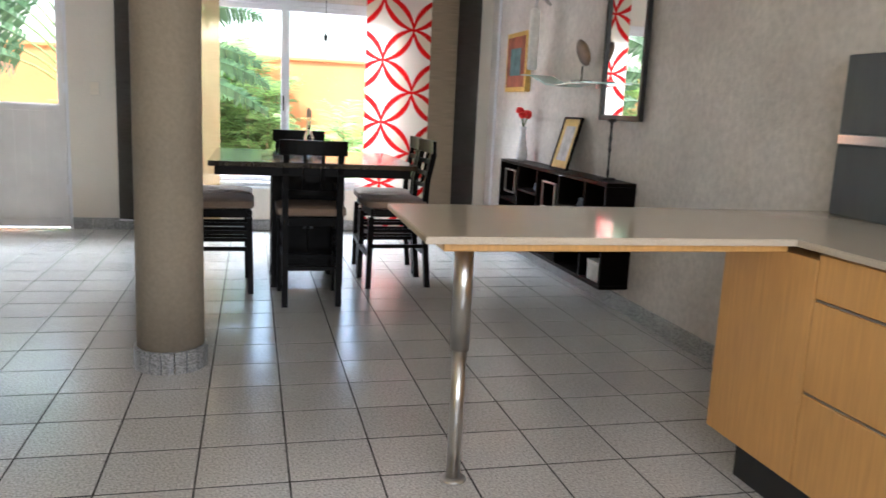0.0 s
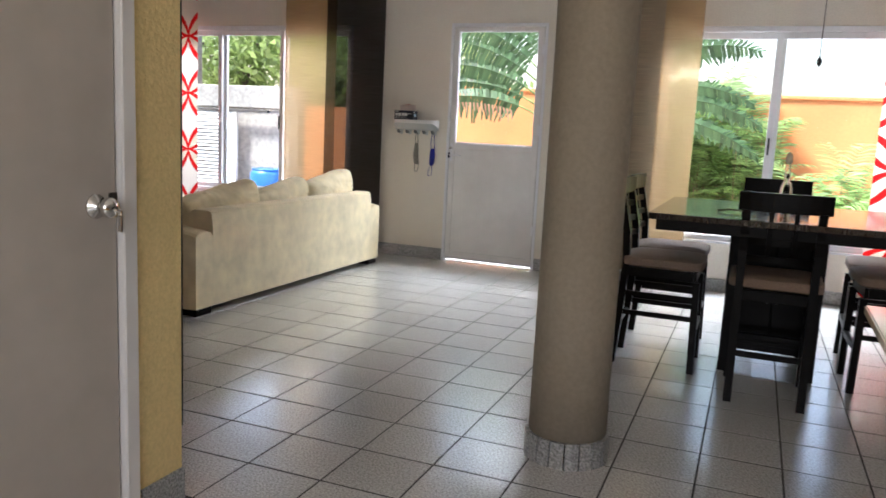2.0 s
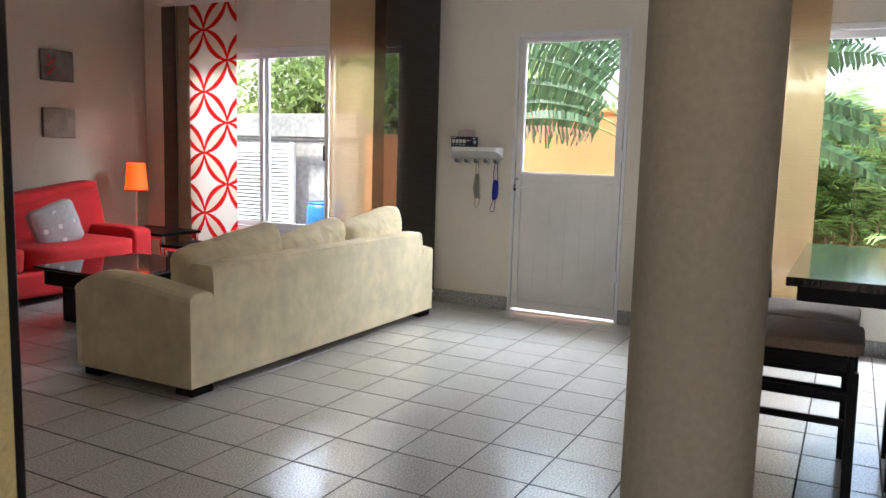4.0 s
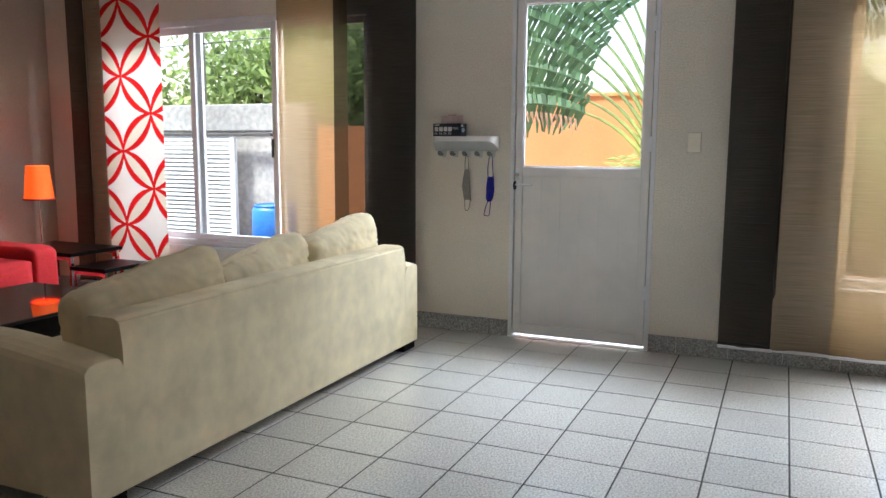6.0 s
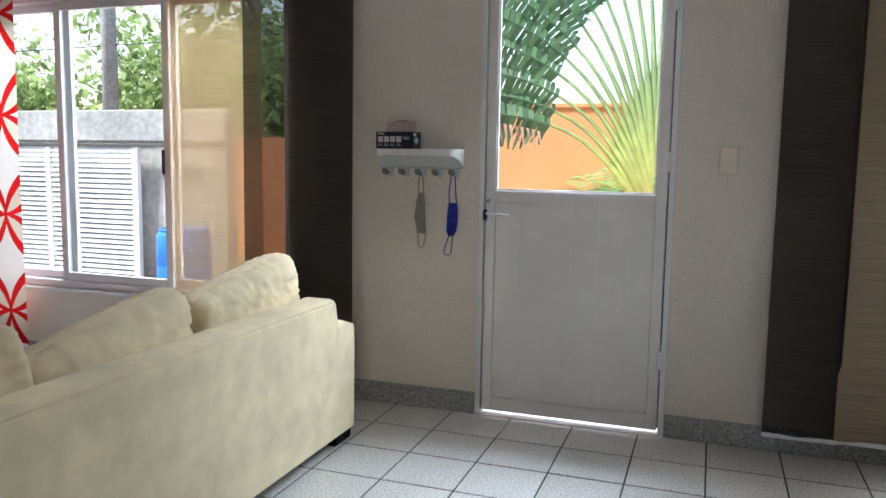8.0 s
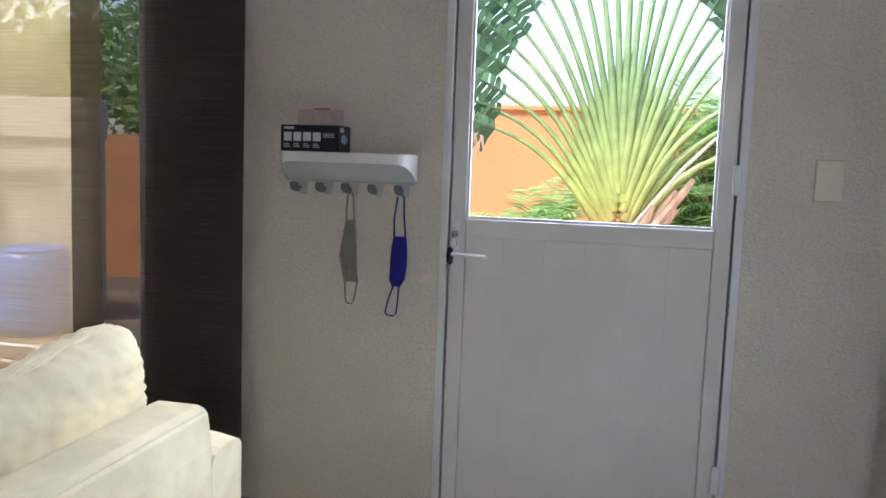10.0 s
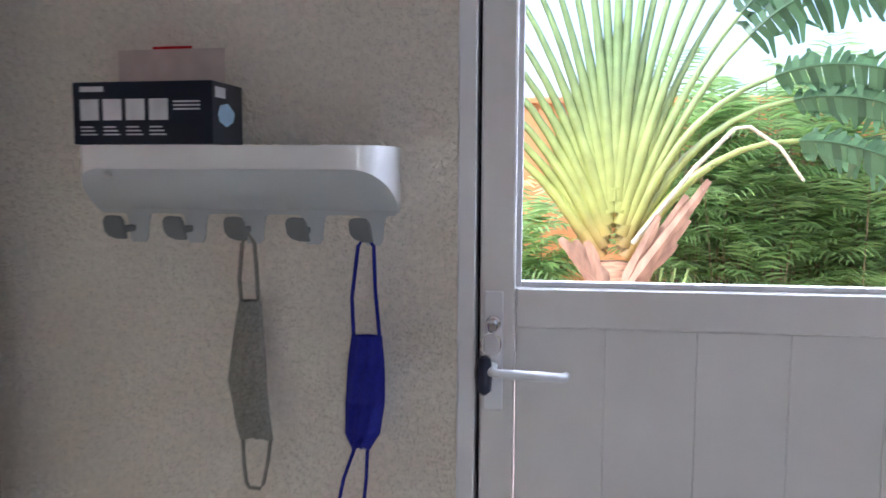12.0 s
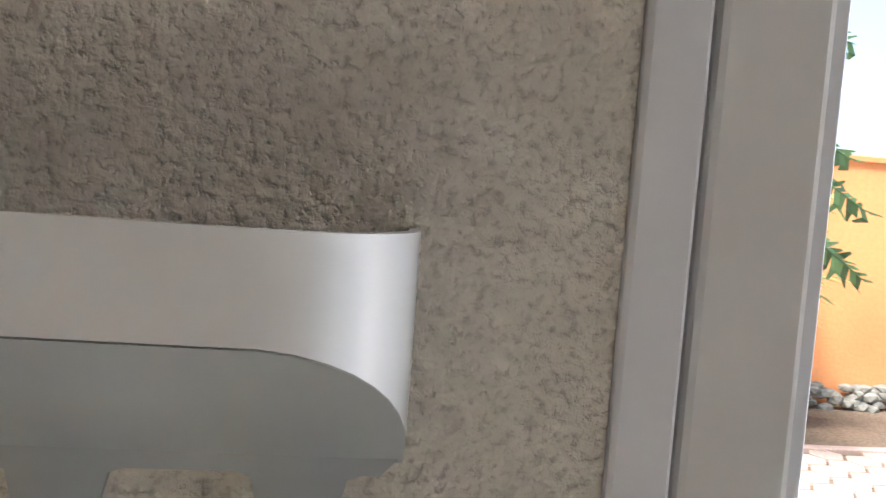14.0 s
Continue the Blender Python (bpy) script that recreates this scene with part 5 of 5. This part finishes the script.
def frond(bm, base, way, length, droop, leaflet, pairs, width=0.018, hang=0.35):
    """A feather leaf: a bent rib and narrow leaflets in two rows."""
    way = Vector(way).normalized()
    side = way.cross(Vector((0, 0, 1)))
    side = side.normalized() if side.length > 1e-3 else Vector((1, 0, 0))
    pts = []
    for i in range(pairs + 1):
        u = i / pairs
        pts.append(Vector(base) + way * length * u + Vector((0, 0, -droop * length * u * u)))
    for i in range(1, pairs + 1):
        u = i / pairs
        d = (pts[i] - pts[i - 1]).normalized()
        ll = leaflet * (0.5 + math.sin(math.pi * min(1, 0.15 + 0.8 * u))) * 0.75
        for s in (-1, 1):
            tip = pts[i] + side * s * ll * 0.8 + d * ll * 0.55 + Vector((0, 0, -hang * ll * rng.uniform(0.4, 1.2)))
            mid = pts[i] + (tip - pts[i]) * 0.45 + Vector((0, 0, 0.06 * ll))
            w = d * width
            a, b, c, e, f = (bm.verts.new(p) for p in (pts[i] - w * 0.4, mid - w, tip, mid + w, pts[i] + w * 0.4))
            bm.faces.new((a, b, e, f))
            bm.faces.new((b, c, e))
    return pts


def areca(x, y, canes, fronds, high, label):
    p = thing("areca_palm", label, "palm", m=pose(x, y, GZ), group="areca hedge")
    bm = bmesh.new()
    tops = []
    for k in range(canes):
        a, rr = rng.uniform(0, 6.28), rng.uniform(0.03, 0.38)
        b0 = Vector((rr * math.cos(a), rr * math.sin(a) * 0.6, -0.02))
        hgt = rng.uniform(0.5, 1.0) * high * 0.68
        top = b0 + Vector((rng.uniform(-0.18, 0.18), rng.uniform(-0.15, 0.15), hgt))
        tube([b0, (b0 + top) / 2 + Vector((rng.uniform(-0.03, 0.03), 0, 0)), top], 0.008, 5, 0.006, bm)
        tops.append(top)
    part("canes", bm, CANE, p, "thin tan canes")
    bm = bmesh.new()
    for k in range(fronds):
        t = tops[k % len(tops)] * rng.uniform(0.3, 1.0)
        a = rng.uniform(0, 6.28)
        frond(bm, t, (math.cos(a), math.sin(a) * 0.8, rng.uniform(0.5, 2.0)), rng.uniform(0.55, 0.95), rng.uniform(0.25, 0.55), 0.27, 13, 0.012)
    part("crown", bm, ARECA, p, "feathery green fronds")
    return p


for k, x in enumerate((-2.25, -0.85, -0.45, -0.1, 0.22, 0.5)):
    areca(x, 12.35 + 0.12 * math.sin(k * 2.1), 34, 110, (3.45 if k < 5 else 3.05) - 0.2 * (k % 3) - (1.9 if k == 0 else 0), "clump of areca palm with thin canes before the orange wall")
for x, y, high in ((1.25, 9.7, 1.5), (1.75, 9.95, 1.8), (2.35, 10.1, 1.7)):
    areca(x, y, 14, 46, high, "loose young areca palm clump in the paved yard")

# fan-shaped traveller's palm behind the door
FX, FY = -1.53, 10.9
fan = thing("travellers_palm", "fan-shaped palm with yellow-green stalks and torn broad leaves", "palm", m=pose(FX, FY, GZ + 0.15, 0, 0, 4))
part("trunk", lathe([(0.14, -0.17), (0.12, -0.10), (0.126, -0.06), (0.112, 0.0), (0.12, 0.04), (0.112, 0.1), (0.12, 0.14), (0.108, 0.2), (0.115, 0.26), (0.105, 0.34), (0.112, 0.42), (0.105, 0.55), (0.112, 0.60), (0.10, 0.78)], 16), TRUNK, fan, "ringed reddish trunk", smooth=True)
count = 25
for k in range(count):
    s = k / (count - 1) * 2 - 1
    ang = radians(34) * s if s < 0 else radians(30) * s
    if k >= count - 3:
        ang = radians((22, 27, 33)[k - count + 3])
    start = Vector((0.075 * s, 0.014 * (k % 2), 0.80 + 0.42 * (1 - abs(s))))
    L = rng.uniform(1.2, 1.3) + 0.72 * (1 - abs(s))
    bend = (0.48 if s < 0 else 0.75 if k >= count - 3 else 0.35) * s
    pts = []
    for i in range(9):
        u = i / 8
        aa = ang + bend * u * u
        pts.append(start + Vector((math.sin((ang + aa) / 2) * L * u, 0.02 * math.sin(k * 1.7) * u, math.cos((ang + aa) / 2) * L * u)))
    bm = bmesh.new()
    n_ = 6
    rings = []
    for i, p_ in enumerate(pts):
        u = i / 8
        w_, t_ = 0.040 * (1 - u) ** 1.5 + 0.014, 0.028 * (1 - u) + 0.011
        d = (pts[min(i + 1, 8)] - pts[max(i - 1, 0)]).normalized()
        sd = Vector((d.z, 0, -d.x))
        rings.append([bm.verts.new(p_ + sd * w_ * math.cos(2 * math.pi * q / n_) + Vector((0, 1, 0)) * t_ * math.sin(2 * math.pi * q / n_)) for q in range(n_)])
    for a, b in zip(rings, rings[1:]):
        for q in range(n_):
            bm.faces.new((a[q], a[(q + 1) % n_], b[(q + 1) % n_], b[q]))
    st = part("stalk", bm, PETIOLE, fan, smooth=True)
    # torn blade: strips hanging from a drooping midrib
    bm = bmesh.new()
    d0 = (pts[8] - pts[7]).normalized()
    rib = [pts[8]]
    for i in range(1, 27):
        u = i / 26
        d = (d0 + Vector((0.75 * s * u, 0.10 * math.sin(k), (-0.42 if s < 0 else -1.1) * u * abs(s) - 0.25 * u))).normalized()
        rib.append(rib[-1] + d * (0.055 if s < 0.8 else 0.046))
    for i in range(1, 27):
        u = i / 26
        d = (rib[i] - rib[i - 1]).normalized()
        ww = (0.25 if s < 0.8 else 0.15) * math.sin(math.pi * min(1, 0.16 + 0.80 * u)) + 0.04
        for sg in (-1, 1):
            sd = Vector((d.z, 0.5 * sg, -d.x)) * sg
            o = rib[i - 1]
            bw = d * rng.uniform(0.040, 0.056)
            mid = o + sd * ww * 0.45 + d * 0.04 + Vector((0, rng.uniform(-0.03, 0.03), -0.02))
            tip = o + sd * ww * rng.uniform(0.6, 0.85) + d * rng.uniform(0.03, 0.12) + Vector((0, rng.uniform(-0.06, 0.06), -ww * (rng.uniform(0.25, 0.6) if s < 0 else rng.uniform(0.05, 0.35))))
            va = [bm.verts.new(v_) for v_ in (o, o + bw, mid + bw, mid)]
            vb = [bm.verts.new(v_) for v_ in (tip + bw * 0.5, tip + bw * 0.1)]
            bm.faces.new(va)
            bm.faces.new((va[3], va[2], vb[0], vb[1]))
    if k == 0:
        # withered strips under the lowest leaf
        dry = bmesh.new()
        for i in range(2, 24):
            o = rib[i] + Vector((0, -0.05, -0.09))
            w0 = (rib[i] - rib[i - 1]) * 0.3
            ln_ = rng.uniform(0.10, 0.24)
            e = o + Vector((-0.03 * s, rng.uniform(-0.03, 0.03), -ln_))
            dry.faces.new([dry.verts.new(v_) for v_ in (o - w0, o + w0, e + w0 * 0.3, e - w0 * 0.3)])
        part("dry_fringe", dry, HUSK, st, "brown withered leaf fringe")
    tube(rib, 0.012, 5, 0.004, bm)
    part("blade", bm, FANLEAF, st, "torn green leaf blade")
for k in range(8):
    s = (-1.25, -1.0, 1.0, 1.25, 1.4, 0.75, -0.75, 1.1)[k]
    a = s * 0.55
    bm = bmesh.new()
    c = Vector((0.085 * s, -0.05 - 0.008 * k, 0.66))
    d = Vector((math.sin(a), -0.08, math.cos(a)))
    sd = Vector((d.z, 0, -d.x)) * 0.045
    n2 = 5
    rows_ = []
    Lh = (0.35, 0.30, 0.62, 0.5, 0.34, 0.45, 0.28, 0.75)[k]
    for i in range(n2 + 1):
        u = i / n2
        rows_.append([bm.verts.new(c + d * Lh * u - sd * (1 - 0.5 * u)), bm.verts.new(c + d * Lh * u + Vector((0, -0.03 * (1 - u), 0))), bm.verts.new(c + d * Lh * u + sd * (1 - 0.5 * u) * (1 + 0.3 * math.sin(i * 2.2)))])
    for i in range(n2):
        for j in range(2):
            bm.faces.new((rows_[i][j], rows_[i][j + 1], rows_[i + 1][j + 1], rows_[i + 1][j]))
    part("dry_sheath", bm, HUSK, fan, "brown dry leaf sheath")
part("broken_stalk", tube([(0.10, -0.08, 0.90), (0.45, -0.12, 1.36), (0.66, -0.14, 1.58), (0.74, -0.15, 1.59), (0.92, -0.15, 1.47), (1.06, -0.15, 1.28)], 0.016, 6, 0.010), mat("pale_dry_stalk", (0.55, 0.47, 0.33), 0.8, vary=0.2), fan, "pale broken leaf stalk")
for k in range(4):
    x = 0.16 + 0.05 * k
    part("young_leaf", tube([(x, -0.02, -0.16), (x + 0.03, -0.03, 0.35), (x + 0.05 + 0.03 * k, -0.04, 0.75)], 0.03, 6, 0.008), YOUNG, fan)


def tree(x, y, h, spread, n, label, seed):
    t = thing("tree", label, "tree", m=pose(x, y, GZ), group="trees beyond the wall")
    r2 = random.Random(seed)
    bm = bmesh.new()
    tube([(0, 0, -0.05), (0.08, 0.03, h * 0.3), (0.0, 0.1, h * 0.55)], 0.16, 8, 0.09, bm)
    ends = []
    for k in range(9):
        a = 2 * math.pi * k / 9 + r2.uniform(-0.3, 0.3)
        e = Vector((math.cos(a) * spread * r2.uniform(0.4, 0.9), math.sin(a) * spread * r2.uniform(0.4, 0.9), h * r2.uniform(0.45, 0.95)))
        s0 = Vector((0.04, 0.05, h * r2.uniform(0.25, 0.5)))
        tube([s0, (s0 + e) / 2 + Vector((0, 0, 0.15)), e], 0.06, 6, 0.015, bm)
        ends += [e, (s0 + e) / 2 + Vector((0, 0, 0.2))]
    part("trunk", bm, BARK, t)
    bm = bmesh.new()
    for k in range(n):
        e = ends[k % len(ends)]
        o = Vector([r2.gauss(0, 0.36 * spread * 0.62) for _ in range(3)])
        p_ = e + o
        u, v = Vector([r2.uniform(-1, 1) for _ in range(3)]).normalized(), Vector([r2.uniform(-1, 1) for _ in range(3)]).normalized()
        s_ = r2.uniform(0.09, 0.2)
        bm.faces.new([bm.verts.new(q) for q in (p_ - u * s_, p_ + v * s_ * 0.5, p_ + u * s_, p_ - v * s_ * 0.5)])
    part("crown", bm, FOLIAGE, t)
    return t


for k, (x, y, h, sp, n) in enumerate(((-10.2, 19.5, 4.8, 2.1, 3600), (-14.4, 20.5, 5.2, 2.3, 3600), (-18.5, 19.0, 4.6, 2.2, 3000), (-12.4, 24.0, 6.0, 2.6, 3200), (-7.6, 22.0, 4.6, 1.8, 2500))):
    tree(x, y, h, sp, n, "leafy green tree beyond the boundary wall", 40 + k)

# ---- floor tiles ----
PX, PY, X0, Y0 = 0.308, 0.308, -0.998, 3.805


def tile_mesh(w, d):
    bm = box(0, w, 0, d, -0.012, 0.0)
    top = [e for e in bm.edges if all(v.co.z > -0.001 for v in e.verts)]
    bmesh.ops.bevel(bm, geom=top, offset=0.0008, segments=1, affect="EDGES")
    return mesh_of(bm, "tile", TILE)


tilt = random.Random(11)
full = tile_mesh(PX - 0.007, PY - 0.010)
rest = bmesh.new()
spots = []
for i in range(-30, 30):
    for j in range(-30, 30):
        x, y = X0 + i * PX + 0.003, Y0 + j * PY + 0.003
        cx, cy = x + PX / 2, y + PY / 2
        if not (WEST - 0.14 < cx < EAST + 0.13 and SOUTH < cy < WALL_Y - 0.02) or (cx < -1.05 and cy < 2.2):
            continue
        spots.append((abs(cx + 0.6) + abs(cy - 3.6), x, y))
spots.sort()
for k, (_, x, y) in enumerate(spots):
    if k < 300:
        ob = new("tile", full)
        ob.parent = floor
        ob.location = (x, y, 0)
        ob.rotation_euler = (tilt.gauss(0, 0.0007), tilt.gauss(0, 0.0007), tilt.gauss(0, 0.001))
    else:
        add_box(rest, x, x + PX - 0.007, y, y + PY - 0.010, -0.012, 0.0)
tagged(part("tiles_far", rest, TILE, floor), kind="stuff")
